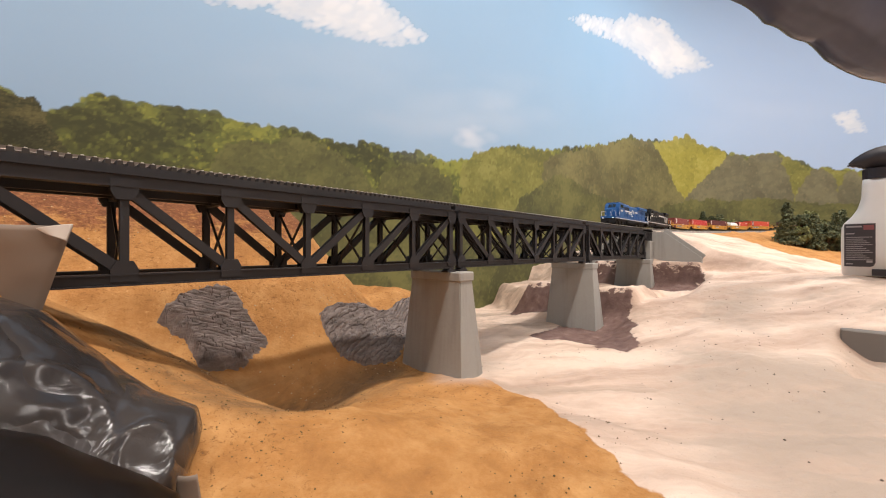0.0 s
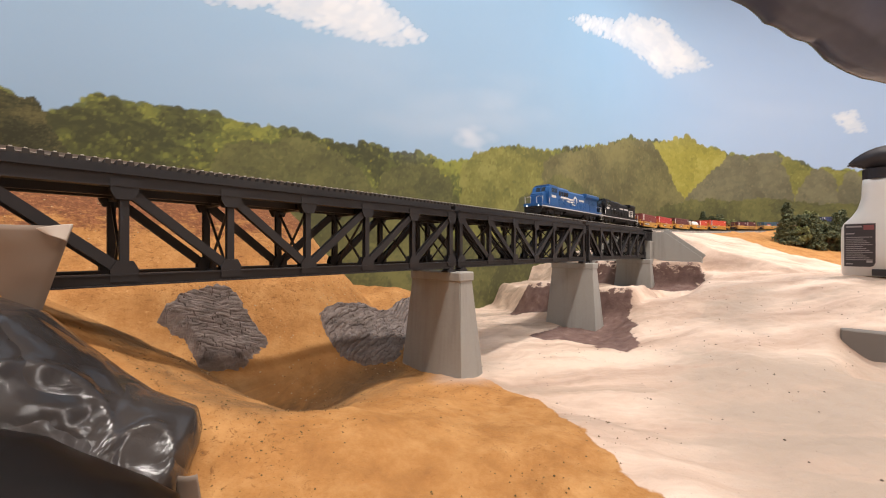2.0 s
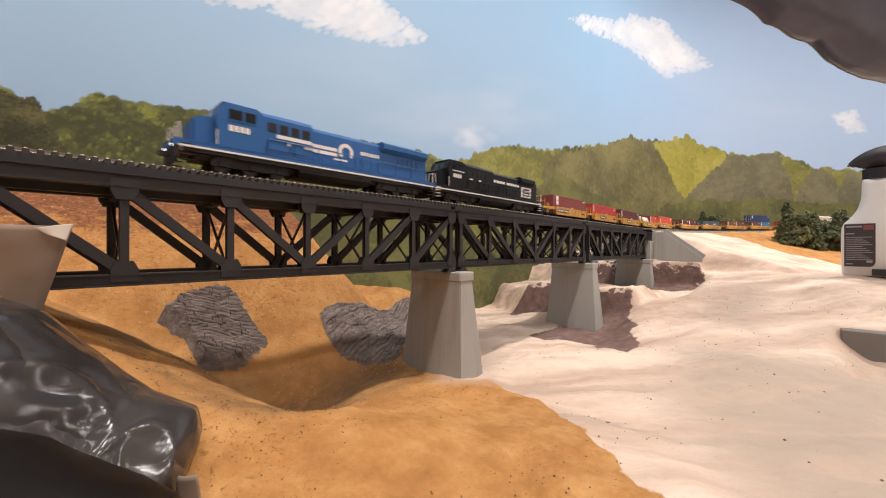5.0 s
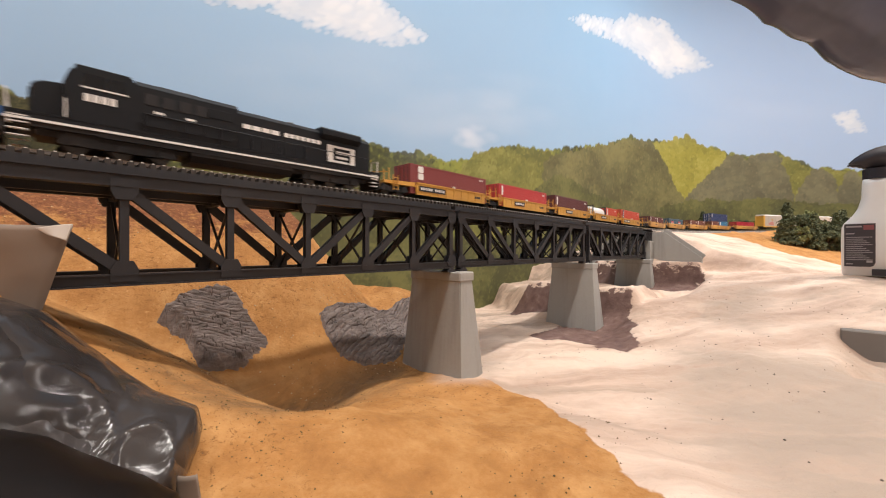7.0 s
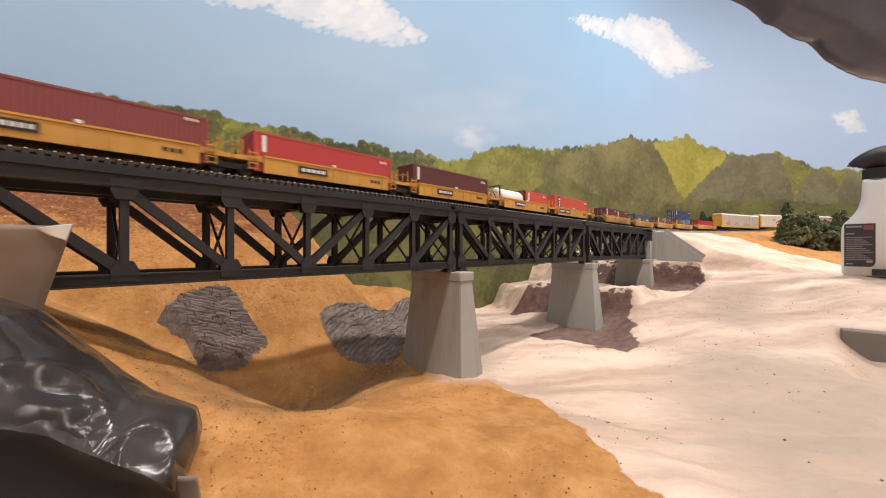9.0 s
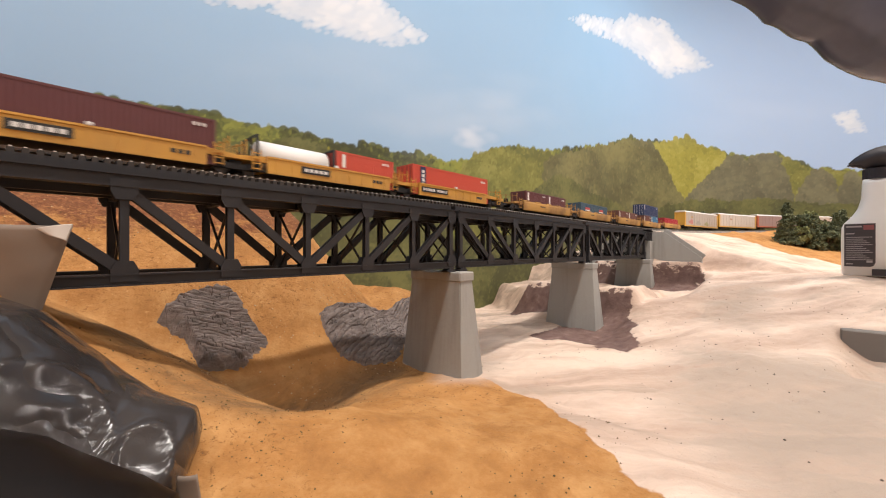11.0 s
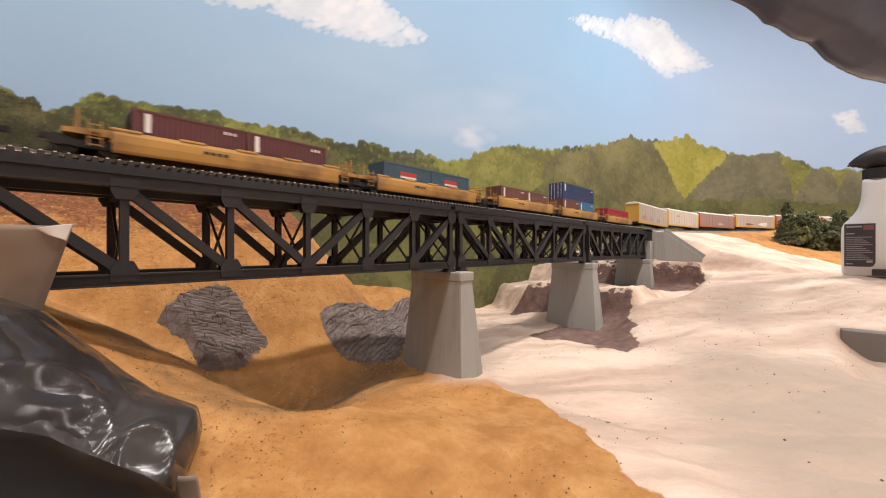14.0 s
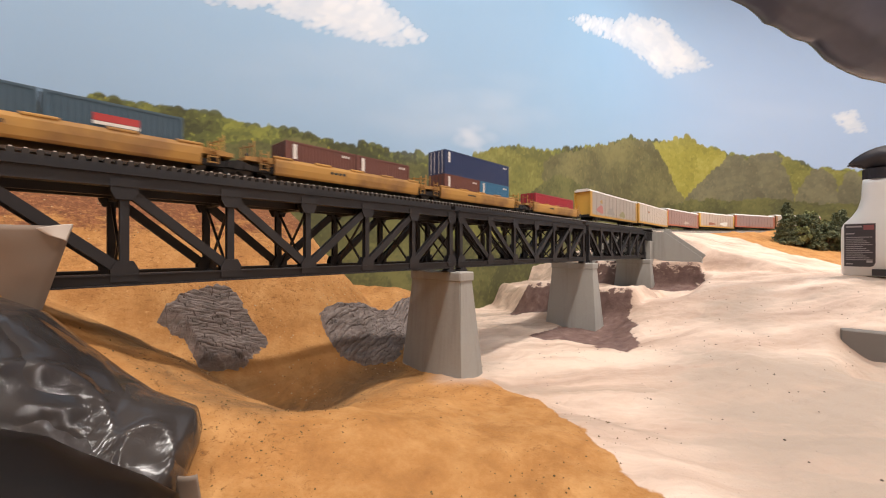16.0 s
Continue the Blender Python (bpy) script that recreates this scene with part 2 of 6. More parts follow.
# ---- terrain ----
def land(x, y):
    """Height of the plaster land about the eye level, for arrays."""
    z = -0.150 + 0.0 * x
    # the valley floor falls gently to the back
    z = z - 0.025 * sm(y, 0.40, 0.70) * sm(x, 0.40, 0.6)
    # the broad white rise
    z = z + 0.095 * sm(x, 0.50, 1.20) * (1 - 0.55 * sm(y, 0.15, 0.4) * (1 - sm(x, 0.8, 1.15))) * (1 - sm(y, 0.36, 0.5))
    # right bank behind the bridge
    xb = x - 0.75 * np.maximum(0, y - 0.5)
    z = z + 0.062 * sm(xb, 0.81, 0.885) * sm(y, 0.34, 0.48) + 0.07 * sm(x, 1.15, 1.6) * sm(y, 0.36, 0.5)
    # cut face and ledge before the abutment
    mid = sm(y, 0.15, 0.19) * (1 - sm(y, 0.44, 0.52))
    z = z - 0.032 * sm(x, 0.84, 1.0) * (1 - sm(x, 1.116, 1.134)) * mid
    z = np.maximum(z, -0.20 + 0.166 * sm(x, 1.114, 1.134) * mid)
    f = sm(x, 0.585, 0.66) * (1 - sm(x, 0.74, 0.80)) * sm(y, 0.19, 0.27) * (1 - sm(y, 0.42, 0.48))
    z = z * (1 - f) - 0.150 * f
    # sawn bench between the middle piers and the abutment, dropping to the pier's floor
    m = sm(x, 0.786, 0.812) * sm(y, 0.228, 0.250) * (1 - sm(y, 0.47, 0.53)) * (1 - sm(x, 1.10, 1.118))
    z = z * (1 - m) + (-0.080 - 0.020 * sm(x, 0.86, 1.06)) * m
    # notch cut for the grey strip
    z = z - 0.038 * sm(x, 0.62, 0.69) * (1 - sm(x, 0.796, 0.808)) * sm(-y, 0.02, 0.075) * (1 - sm(-y, 0.40, 0.46))
    # left shoulder under the bridge and the hill behind it
    left = 0.135 * (1 - sm(x, -0.06, 0.195)) * sm(y, 0.18, 0.35)
    hill = (0.245 - 0.022 * (1 - sm(x, -0.02, 0.16))) * (1 - sm(x, 0.215, 0.495)) * sm(y, 0.36, 0.62) ** 0.85
    spur = 0.083 * np.exp(-((x - 0.43) / 0.115) ** 2) * sm(y, 0.40, 0.53)
    z = z + np.maximum(np.maximum(hill, left * 0.9), spur) + 0.1 * left
    # near mound and the gully behind it
    z = z + 0.022 * np.exp(-((x - 0.10) / 0.12) ** 2 - ((y - 0.22) / 0.07) ** 2)
    z = z - 0.012 * np.exp(-((x - 0.17) / 0.07) ** 2 - ((y - 0.37) / 0.05) ** 2)
    # the ochre bank stands a little proud of the white floor
    z = z + 0.010 * (1 - sm(x, 0.31, 0.37)) * (1 - sm(y, 0.24, 0.32)) * sm(y, -0.2, 0.15)
    # railway bank along the track
    a = np.clip((x - X0) / RT, 0, 1.55)
    phi = np.arctan2(x - X0, y - (YT - RT))
    curved = np.abs(np.hypot(x - X0, y - (YT - RT)) - RT)
    d = np.where(x < X0, np.abs(y - YT), curved)
    s = np.where(x < X0, x, X0 + RT * np.maximum(phi, 0))
    zr = ZR - 0.011 + np.clip(s - 1.15, 0, 1.35) * SLOPE
    nose = np.maximum(0, 1.215 - x)
    bank = zr - np.maximum(0, d - 0.036) * np.where(d > 0.036, 0.34, 0) - nose * 1.5
    z = np.maximum(z, bank)
    west = ZR - 0.011 - np.maximum(0, np.abs(y - YT) - 0.036) * 0.5 - np.maximum(0, x + 0.05) * 1.8
    return np.maximum(z, west)


def lump(x, y):
    p = Vector((x * 9, y * 9, 0.3))
    q = Vector((x * 34, y * 34, 1.7))
    return 0.010 * noise.noise(p) + 0.0035 * noise.noise(q) + 0.0016 * noise.noise(Vector((x * 95, y * 95, 4.0)))


def inside(gx, gy, outline):
    """Distance to an outline's edge in plan, positive within."""
    best, odd = np.full(gx.shape, 1e9), np.zeros(gx.shape, bool)
    for (ax, ay), (bx, by) in zip(outline, outline[1:] + outline[:1]):
        dx, dy = bx - ax, by - ay
        t = np.clip(((gx - ax) * dx + (gy - ay) * dy) / (dx * dx + dy * dy), 0, 1)
        best = np.minimum(best, np.hypot(gx - ax - t * dx, gy - ay - t * dy))
        if dy:
            odd ^= ((ay > gy) != (by > gy)) & (gx < ax + (gy - ay) * dx / dy)
    return np.where(odd, best, -best)


OCHRE = [(0.353, 0.275), (0.345, 0.235), (0.350, 0.198), (0.325, 0.168), (0.297, 0.141), (0.278, 0.115), (0.262, 0.094), (0.246, 0.079), (0.236, 0.063), (0.20, -0.05), (0.0, -0.4), (-2.3, -2.7), (-2.3, 0.8), (0.60, 0.8), (0.53, 0.56), (0.47, 0.50), (0.40, 0.433), (0.36, 0.41), (0.325, 0.378), (0.335, 0.33)]
BROWN = [
    [(0.578, 0.345), (0.66, 0.338), (0.785, 0.36), (0.808, 0.36), (0.808, 0.246), (0.765, 0.239), (0.716, 0.207), (0.70, 0.215), (0.668, 0.202), (0.634, 0.179), (0.60, 0.19), (0.585, 0.224), (0.587, 0.279)],
    [(0.775, 0.385), (0.808, 0.385), (0.808, 0.49), (0.80, 0.535), (0.775, 0.51)],
    [(1.05, 0.19), (1.10, 0.172), (1.132, 0.175), (1.132, 0.45), (1.03, 0.45), (1.035, 0.398), (1.04, 0.30)],
]
# Darker foreground, grey smear, the notch's shadow put into colour, strip by a pier.
SMEAR_SHADE = [[(0.62, 0.13), (0.70, -0.04), (0.72, -0.3), (0.2, -0.3), (0.25, 0.02), (0.36, 0.07), (0.46, 0.12)], [(0.921, 0.16), (1.068, 0.035), (0.947, 0.039), (0.80, 0.045), (0.736, 0.049), (0.786, 0.128)], [(0.80, -0.02), (0.80, -0.20), (0.66, -0.20), (0.655, -0.06), (0.72, -0.03)], [(0.36, 0.30), (0.40, 0.33), (0.47, 0.37), (0.47, 0.33), (0.41, 0.285), (0.37, 0.27)]]
# Gully outline: grey-brown wash, and the bridge's shadow painted in with it.
WASH_SHADE = [(0.040, 0.318), (0.066, 0.283), (0.096, 0.256), (0.117, 0.248), (0.160, 0.275), (0.211, 0.301), (0.29, 0.318), (0.325, 0.35), (0.312, 0.373), (0.219, 0.395), (0.154, 0.403), (0.095, 0.402), (0.060, 0.43), (0.02, 0.38)]


def make_terrain():
    xs = np.concatenate([np.linspace(-2.2, -0.12, 50)[:-1], np.linspace(-0.12, 1.3, 420)[:-1], np.linspace(1.3, 4.3, 150)])
    ys = np.concatenate([np.linspace(-2.6, -0.2, 60)[:-1], np.linspace(-0.2, 0.74, 280)])
    gx, gy = np.meshgrid(xs, ys)
    z = land(gx, gy)
    for j in range(len(ys)):
        for i in range(len(xs)):
            x, y = xs[i], ys[j]
            k = 1.0 if x < 1.0 or abs(y - YT) > 0.12 else 0.25
            z[j, i] += lump(x, y) * k
    verts = np.stack([gx, gy, z + EYE], -1).reshape(-1, 3)
    n = len(xs)
    faces = [(j * n + i, j * n + i + 1, (j + 1) * n + i + 1, (j + 1) * n + i) for j in range(len(ys) - 1) for i in range(n - 1)]
    me = bpy.data.meshes.new("ground")
    me.from_pydata(verts.tolist(), [], faces)
    me.materials.append(M_GROUND)
    layers = {"ochre": inside(gx, gy, OCHRE), "wash_shade": inside(gx, gy, WASH_SHADE), "brown": np.maximum.reduce([inside(gx, gy, o) for o in BROWN]), "smear_shade": np.maximum.reduce([inside(gx, gy, o) for o in SMEAR_SHADE])}
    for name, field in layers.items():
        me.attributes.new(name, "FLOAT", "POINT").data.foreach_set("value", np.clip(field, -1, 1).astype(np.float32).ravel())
    for p in me.polygons:
        p.use_smooth = True
    return tagged(new("ground", me), "ochre and bare white plaster model landscape with brown patches", "model terrain", kind="structure")


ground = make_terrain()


def ground_z(x, y):
    return EYE + float(land(np.array([x]), np.array([y]))[0]) + lump(x, y)


# ---- backdrop and room ----
WX, WR, WY = 1.9, 2.0, 0.70


def on_wall(u, off=0.0):
    """The backdrop's line at the length u, off metres in front of it."""
    if u < WX:
        return u, WY - off
    a = (u - WX) / WR
    if a < math.pi / 2:
        return WX + (WR - off) * math.sin(a), WY - WR + (WR - off) * math.cos(a)
    return WX + WR - off, WY - WR - (a - math.pi / 2) * WR


def wall_sheet(us, lows, highs, off, thick=0.0015):
    """A sheet that follows the backdrop between two outlines."""
    bm = bmesh.new()
    f0 = [(bm.verts.new((*on_wall(u, off), a)), bm.verts.new((*on_wall(u, off), b))) for u, a, b in zip(us, lows, highs)]
    b0 = [(bm.verts.new((*on_wall(u, off - thick), a)), bm.verts.new((*on_wall(u, off - thick), b))) for u, a, b in zip(us, lows, highs)]
    for i in range(len(us) - 1):
        bm.faces.new((f0[i][0], f0[i + 1][0], f0[i + 1][1], f0[i][1]))
        bm.faces.new((b0[i][1], b0[i + 1][1], b0[i + 1][0], b0[i][0]))
        bm.faces.new((f0[i][1], f0[i + 1][1], b0[i + 1][1], b0[i][1]))
        bm.faces.new((f0[i][0], b0[i][0], b0[i + 1][0], f0[i + 1][0]))
    return bm


class Canvas:
    """The backdrop's painting: strokes laid one over another on a grid of wall places. Brushes grow with the distance along
    the wall, as the painter worked; p and v count the wall's length and height in brush units of one cell."""
    CELL, P0, V0, NP, NV = 0.0015, -110, -110, 1290, 390

    def __init__(self):
        self.rng = np.random.default_rng(17)
        self.rgb = np.zeros((self.NV, self.NP, 3))
        self.cover = np.zeros((self.NV, self.NP))
        self.label = np.full((self.NV, self.NP), -1)
        fine = np.linspace(-0.3, 6.4, 6000)
        self.u, self.p = fine, np.concatenate([[0], np.cumsum(np.diff(fine) / (self.scale(fine[1:]) * self.CELL))])
        self.p -= np.interp(0.0, fine, self.p)

    @staticmethod
    def scale(u):
        return 1 + 1.29 * np.clip(u, 0, 2.2)

    def place(self, pts):
        """Wall places (u, z) as cells of the grid."""
        u, z = np.array([q[0] for q in pts]), np.array([q[1] for q in pts])
        return np.interp(u, self.u, self.p) - self.P0, z / (self.scale(u) * self.CELL) - self.V0

    def dab(self, p, v, w, h, col, dens=1.0, soft=0.35, label=None, slant=0.0):
        a, b = max(0, int(p - w - 1)), min(self.NP, int(p + w + 2))
        c, d = max(0, int(v - h - 1)), min(self.NV, int(v + h + 2))
        if a >= b or c >= d:
            return
        dy = ((np.arange(c, d) - v) / h)[:, None]
        dx = ((np.arange(a, b) - p) / w)[None, :] - slant * dy
        k = np.minimum(np.maximum((1 - np.sqrt(dx * dx + dy * dy)) / soft, 0), 1) * dens
        under = self.cover[c:d, a:b]
        tot = k + under * (1 - k)
        mix = (k / np.maximum(tot, 1e-6))[..., None]
        self.rgb[c:d, a:b] = self.rgb[c:d, a:b] * (1 - mix) + np.array(col) * mix
        self.cover[c:d, a:b] = tot
        if label is not None:
            self.label[c:d, a:b][k > 0.5] = label


def blend3(f, dark, mid, light):
    f = max(0.0, min(1.0, f))
    a, b, t = (dark, mid, f * 2) if f < 0.5 else (mid, light, f * 2 - 1)
    return np.array(a) * (1 - t) + np.array(b) * t


canvas = Canvas()
PAINTED = []


def painted_hill(skyline, cols, crown, contrast, label, base=-0.26, fade=0.0, accent=0.0):
    """A range of tree crowns dabbed row by row from its skyline down; fade: the height over which it thins out below."""
    cv, rng, seed = canvas, canvas.rng, len(PAINTED) + 1
    PAINTED.append(("painted_hill", label))
    sp, sv = cv.place(skyline)
    c = crown * 0.7 / cv.CELL
    cells = []
    p, end = max(sp[0], -4.0), min(sp[-1], cv.NP + 4.0)
    while p < end:
        top = float(np.interp(p, sp, sv))
        u = float(np.interp(p + cv.P0, cv.p, cv.u))
        unit = cv.CELL * float(cv.scale(u))
        low = max(base, (top + cv.V0) * unit - fade) / unit - cv.V0 if fade else base / unit - cv.V0
        v, row = top - 0.45 * c + c * 0.13 * rng.normal(), 0
        while v > max(low, -4):
            cells.append((v, p + c * rng.uniform(-0.3, 0.3), row, (top - v) / max(8.0, top - low)))
            v -= c * rng.uniform(0.36, 0.60)
            row += 1
        p += c * rng.uniform(0.34, 0.56)
    cells.sort(reverse=True)
    for v, p, row, lift in cells:
        dens = 1.0 - lift ** 2 if fade else 1.0
        large = noise.noise(Vector((p / c * 0.15, v / c * 0.20, seed * 1.7)))
        mid = noise.noise(Vector((p / c * 0.5, v / c * 0.6, seed * 3.1)))
        f = 0.5 + contrast * (0.8 * large + 0.5 * mid + 0.14 * rng.normal())
        size = c * rng.uniform(0.48, 0.74)
        cv.dab(p, v, size, size * rng.uniform(0.85, 1.2), blend3(f - 0.10 * contrast, *cols), 0.95 * dens, 0.18, seed - 1)
        for q in range(5):
            tone = f + contrast * (0.04 + 0.34 * rng.normal())
            fleck = blend3(tone, *cols)
            if rng.uniform() < accent * (1.0 if large > 0.05 else 0.1):
                fleck = np.array((0.42, 0.36, 0.04)) * rng.uniform(0.7, 1.1)
            d = max(0.9, size * rng.uniform(0.18, 0.42))
            cv.dab(p + size * rng.uniform(-0.7, 0.7), v + size * rng.uniform(-0.6, 0.7), d, d * rng.uniform(0.8, 1.8), fleck, dens * rng.uniform(0.45, 0.95), 0.4)


def painted_cloud(outline, brush):
    """Overlapping dabs of thin white within an outline; the rim stays sheer."""
    cv, rng, seed = canvas, canvas.rng, len(PAINTED)
    PAINTED.append(("painted_cloud", "painted white cloud"))
    op, ov = cv.place(outline)
    o = list(zip(op.tolist(), ov.tolist()))
    n = int(18.0 * (max(op) - min(op)) * (max(ov) - min(ov)) / brush ** 2)
    ps, vs = rng.uniform(min(op), max(op), n), rng.uniform(min(ov), max(ov), n)
    depth = inside(ps, vs, o)
    for i in np.argsort(depth):
        if depth[i] < 0:
            continue
        rim = min(1.0, depth[i] / (1.2 * brush))
        f = 0.30 + 0.35 * rim + 0.55 * noise.noise(Vector((ps[i] / brush * 0.4, vs[i] / brush * 0.6, seed))) + 0.12 * rng.normal()
        d = brush * rng.uniform(0.3, 0.55) * (0.45 + 0.7 * rim)
        cv.dab(ps[i], vs[i], d * 1.3, d * 0.8, blend3(f, (0.47, 0.555, 0.66), (0.57, 0.63, 0.705), (0.70, 0.725, 0.76)), 0.55 + 0.3 * rim, 0.55, seed, 0.4)


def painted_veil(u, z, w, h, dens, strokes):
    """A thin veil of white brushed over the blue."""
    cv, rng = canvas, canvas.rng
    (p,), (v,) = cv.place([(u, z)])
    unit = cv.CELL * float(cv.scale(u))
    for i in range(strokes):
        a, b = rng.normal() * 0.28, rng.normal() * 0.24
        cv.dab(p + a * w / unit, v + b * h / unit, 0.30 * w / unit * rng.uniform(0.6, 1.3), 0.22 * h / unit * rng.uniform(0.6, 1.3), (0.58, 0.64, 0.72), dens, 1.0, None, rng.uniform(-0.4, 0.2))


def hang_backdrop():
    """The painted sheet itself; each hill and cloud is a piece of it."""
    cv = canvas
    ps, vs = np.arange(cv.NP) + cv.P0, np.arange(cv.NV) + cv.V0
    u = np.interp(ps, cv.p, cv.u)
    z = vs[:, None] * cv.CELL * cv.scale(u)[None, :]
    xy = np.array([on_wall(float(a)) for a in u])
    pos = np.stack([np.broadcast_to(xy[:, 0], z.shape), np.broadcast_to(xy[:, 1], z.shape), z + EYE], -1).reshape(-1, 3)
    rgba = np.concatenate([cv.rgb, cv.cover[..., None]], -1).reshape(-1, 4).astype(np.float32)
    n = cv.NP
    i = (np.arange(cv.NV - 1)[:, None] * n + np.arange(n - 1)[None, :])
    quads = np.stack([i, i + 1, i + n + 1, i + n], -1).reshape(-1, 4)
    owner = cv.label[:-1, :-1].reshape(-1)
    okay = (pos[quads[:, 2], 2] < 2.79) & (pos[quads[:, 0], 2] > 0.72)
    sheet_ob = None
    for k in range(-1, len(PAINTED)):
        q = quads[(owner == k) & okay]
        if not len(q):
            continue
        used, inv = np.unique(q, return_inverse=True)
        name, label = PAINTED[k] if k >= 0 else ("backdrop", "hand-painted blue sky backdrop curving round the layout")
        me = bpy.data.meshes.new(name)
        me.from_pydata(pos[used].tolist(), [], inv.reshape(-1, 4).tolist())
        me.materials.append(M_SKY)
        me.attributes.new("mixed", "FLOAT_COLOR", "POINT").data.foreach_set("color", rgba[used].ravel())
        ob = new(name, me)
        if k < 0:
            sheet_ob = tagged(ob, label, "backdrop", kind="structure")
        else:
            ob.parent = sheet_ob
            tagged(ob, label)
    return sheet_ob


GREEN = ((0.058, 0.060, 0.026), (0.122, 0.134, 0.040), (0.26, 0.272, 0.058))
PINE = ((0.040, 0.040, 0.020), (0.078, 0.074, 0.032), (0.14, 0.125, 0.052))
SHADE = ((0.082, 0.084, 0.036), (0.122, 0.122, 0.046), (0.165, 0.16, 0.058))
OLIVE = ((0.105, 0.098, 0.046), (0.150, 0.138, 0.060), (0.205, 0.188, 0.078))
MID = ((0.125, 0.125, 0.040), (0.190, 0.186, 0.050), (0.27, 0.26, 0.075))
SUNLIT = ((0.215, 0.20, 0.040), (0.30, 0.275, 0.052), (0.37, 0.335, 0.085))
HAZE = ((0.112, 0.106, 0.066), (0.148, 0.138, 0.084), (0.195, 0.182, 0.104))

RANGE = [(-2.2, 0.2), (-0.052, 0.201), (-0.026, 0.195), (-0.008, 0.177), (0.009, 0.168), (0.032, 0.185), (0.062, 0.212), (0.095, 0.211), (0.121, 0.214), (0.179, 0.219), (0.247, 0.218), (0.295, 0.219), (0.342, 0.223), (0.434, 0.215), (0.519, 0.236), (0.602, 0.224), (0.648, 0.242), (0.762, 0.234), (0.858, 0.253), (0.911, 0.281), (1.061, 0.33), (1.285, 0.36), (1.522, 0.416), (1.824, 0.482), (2.168, 0.587), (2.468, 0.617), (2.932, 0.634), (3.158, 0.598), (3.423, 0.624), (3.555, 0.584), (3.73, 0.516), (3.952, 0.499), (4.282, 0.448), (6.3, 0.42)]
for outline, cols, crown, contrast, label, fade, accent in (
        (RANGE, GREEN, 0.019, 1.0, "painted green wooded range with yellow flecks", 0.0, 0.05),
        ([(0.204, 0.139), (0.22, 0.172), (0.256, 0.187), (0.295, 0.187), (0.337, 0.209), (0.383, 0.207), (0.434, 0.194), (0.489, 0.165), (0.551, 0.10)], SHADE, 0.015, 0.8, "painted dull green wooded hill", 0.30, 0.0),
        ([(0.55, 0.17), (0.62, 0.205), (0.70, 0.215), (0.785, 0.18)], SHADE, 0.015, 0.8, "painted dull green wooded hill", 0.26, 0.0),
        ([(0.833, 0.225), (0.871, 0.268), (0.968, 0.306), (1.166, 0.345), (1.328, 0.36), (1.42, 0.342), (1.521, 0.298), (1.565, 0.264)], MID, 0.016, 0.85, "painted yellow-olive hill", 0.40, 0.0),
        ([(2.291, 0.555), (2.467, 0.613), (2.631, 0.640), (2.76, 0.695), (2.907, 0.638), (3.046, 0.620), (3.095, 0.587), (3.16, 0.45)], SUNLIT, 0.016, 0.75, "painted yellow-green sunlit hill", 0.0, 0.0),
        ([(1.306, 0.328), (1.42, 0.376), (1.693, 0.446), (2.167, 0.575), (2.41, 0.610), (2.495, 0.545), (2.577, 0.471), (2.657, 0.36), (2.785, 0.264)], OLIVE, 0.016, 0.85, "painted grey-olive hill", 0.0, 0.0),
        ([(3.441, 0.554), (3.498, 0.60), (3.59, 0.566), (3.66, 0.505), (3.712, 0.352)], MID, 0.016, 0.7, "painted hazy sunlit hill", 0.0, 0.0),
        ([(3.729, 0.49), (3.795, 0.508), (3.89, 0.486), (3.951, 0.401)], MID, 0.016, 0.7, "painted hazy sunlit hill", 0.0, 0.0),
        ([(3.233, 0.513), (3.266, 0.60), (3.422, 0.620), (3.472, 0.592), (3.517, 0.481), (3.572, 0.298)], HAZE, 0.016, 0.7, "painted hazy olive hill", 0.0, 0.0),
        ([(2.683, 0.242), (2.785, 0.316), (2.907, 0.427), (3.023, 0.504), (3.113, 0.588), (3.22, 0.600), (3.323, 0.516), (3.37, 0.30)], HAZE, 0.016, 0.75, "painted hazy olive hill", 0.0, 0.0),
        ([(3.605, 0.36), (3.678, 0.492), (3.745, 0.516), (3.795, 0.47), (3.827, 0.35)], HAZE, 0.016, 0.7, "painted hazy olive hill", 0.0, 0.0),
        ([(3.859, 0.404), (3.915, 0.504), (3.966, 0.448), (4.068, 0.39), (4.3, 0.36)], HAZE, 0.016, 0.7, "painted hazy olive hill", 0.0, 0.0),
        ([(2.41, 0.132), (2.55, 0.250), (2.883, 0.306), (3.156, 0.304), (3.403, 0.325), (3.729, 0.29), (4.2, 0.28)], SHADE, 0.013, 0.9, "painted dark foothill woods", 0.0, 0.0),
        ([(1.078, 0.104), (1.148, 0.176), (1.285, 0.237), (1.396, 0.284), (1.521, 0.287), (1.756, 0.248), (2.035, 0.234), (2.3, 0.15)], SHADE, 0.013, 0.9, "painted dark tree clump", 0.30, 0.0),
        ([(0.30, -0.02), (0.60, 0.02), (1.3, 0.05)], SHADE, 0.016, 1.2, "painted dark undergrowth in the valley", 0.0, 0.0),
        ([(-0.5, 0.17), (-0.06, 0.18), (-0.043, 0.191), (-0.026, 0.190), (-0.010, 0.184), (0.002, 0.190), (0.008, 0.172), (0.016, 0.150), (0.035, 0.115), (0.07, 0.08)], PINE, 0.009, 0.9, "painted dark pines", 0.22, 0.0),
        ([(0.085, 0.11), (0.115, 0.122), (0.135, 0.115), (0.165, 0.128), (0.20, 0.122), (0.225, 0.10)], PINE, 0.008, 0.9, "painted dark bushes", 0.12, 0.0)):
    painted_hill(outline, cols, crown, contrast, label, fade=fade, accent=accent)
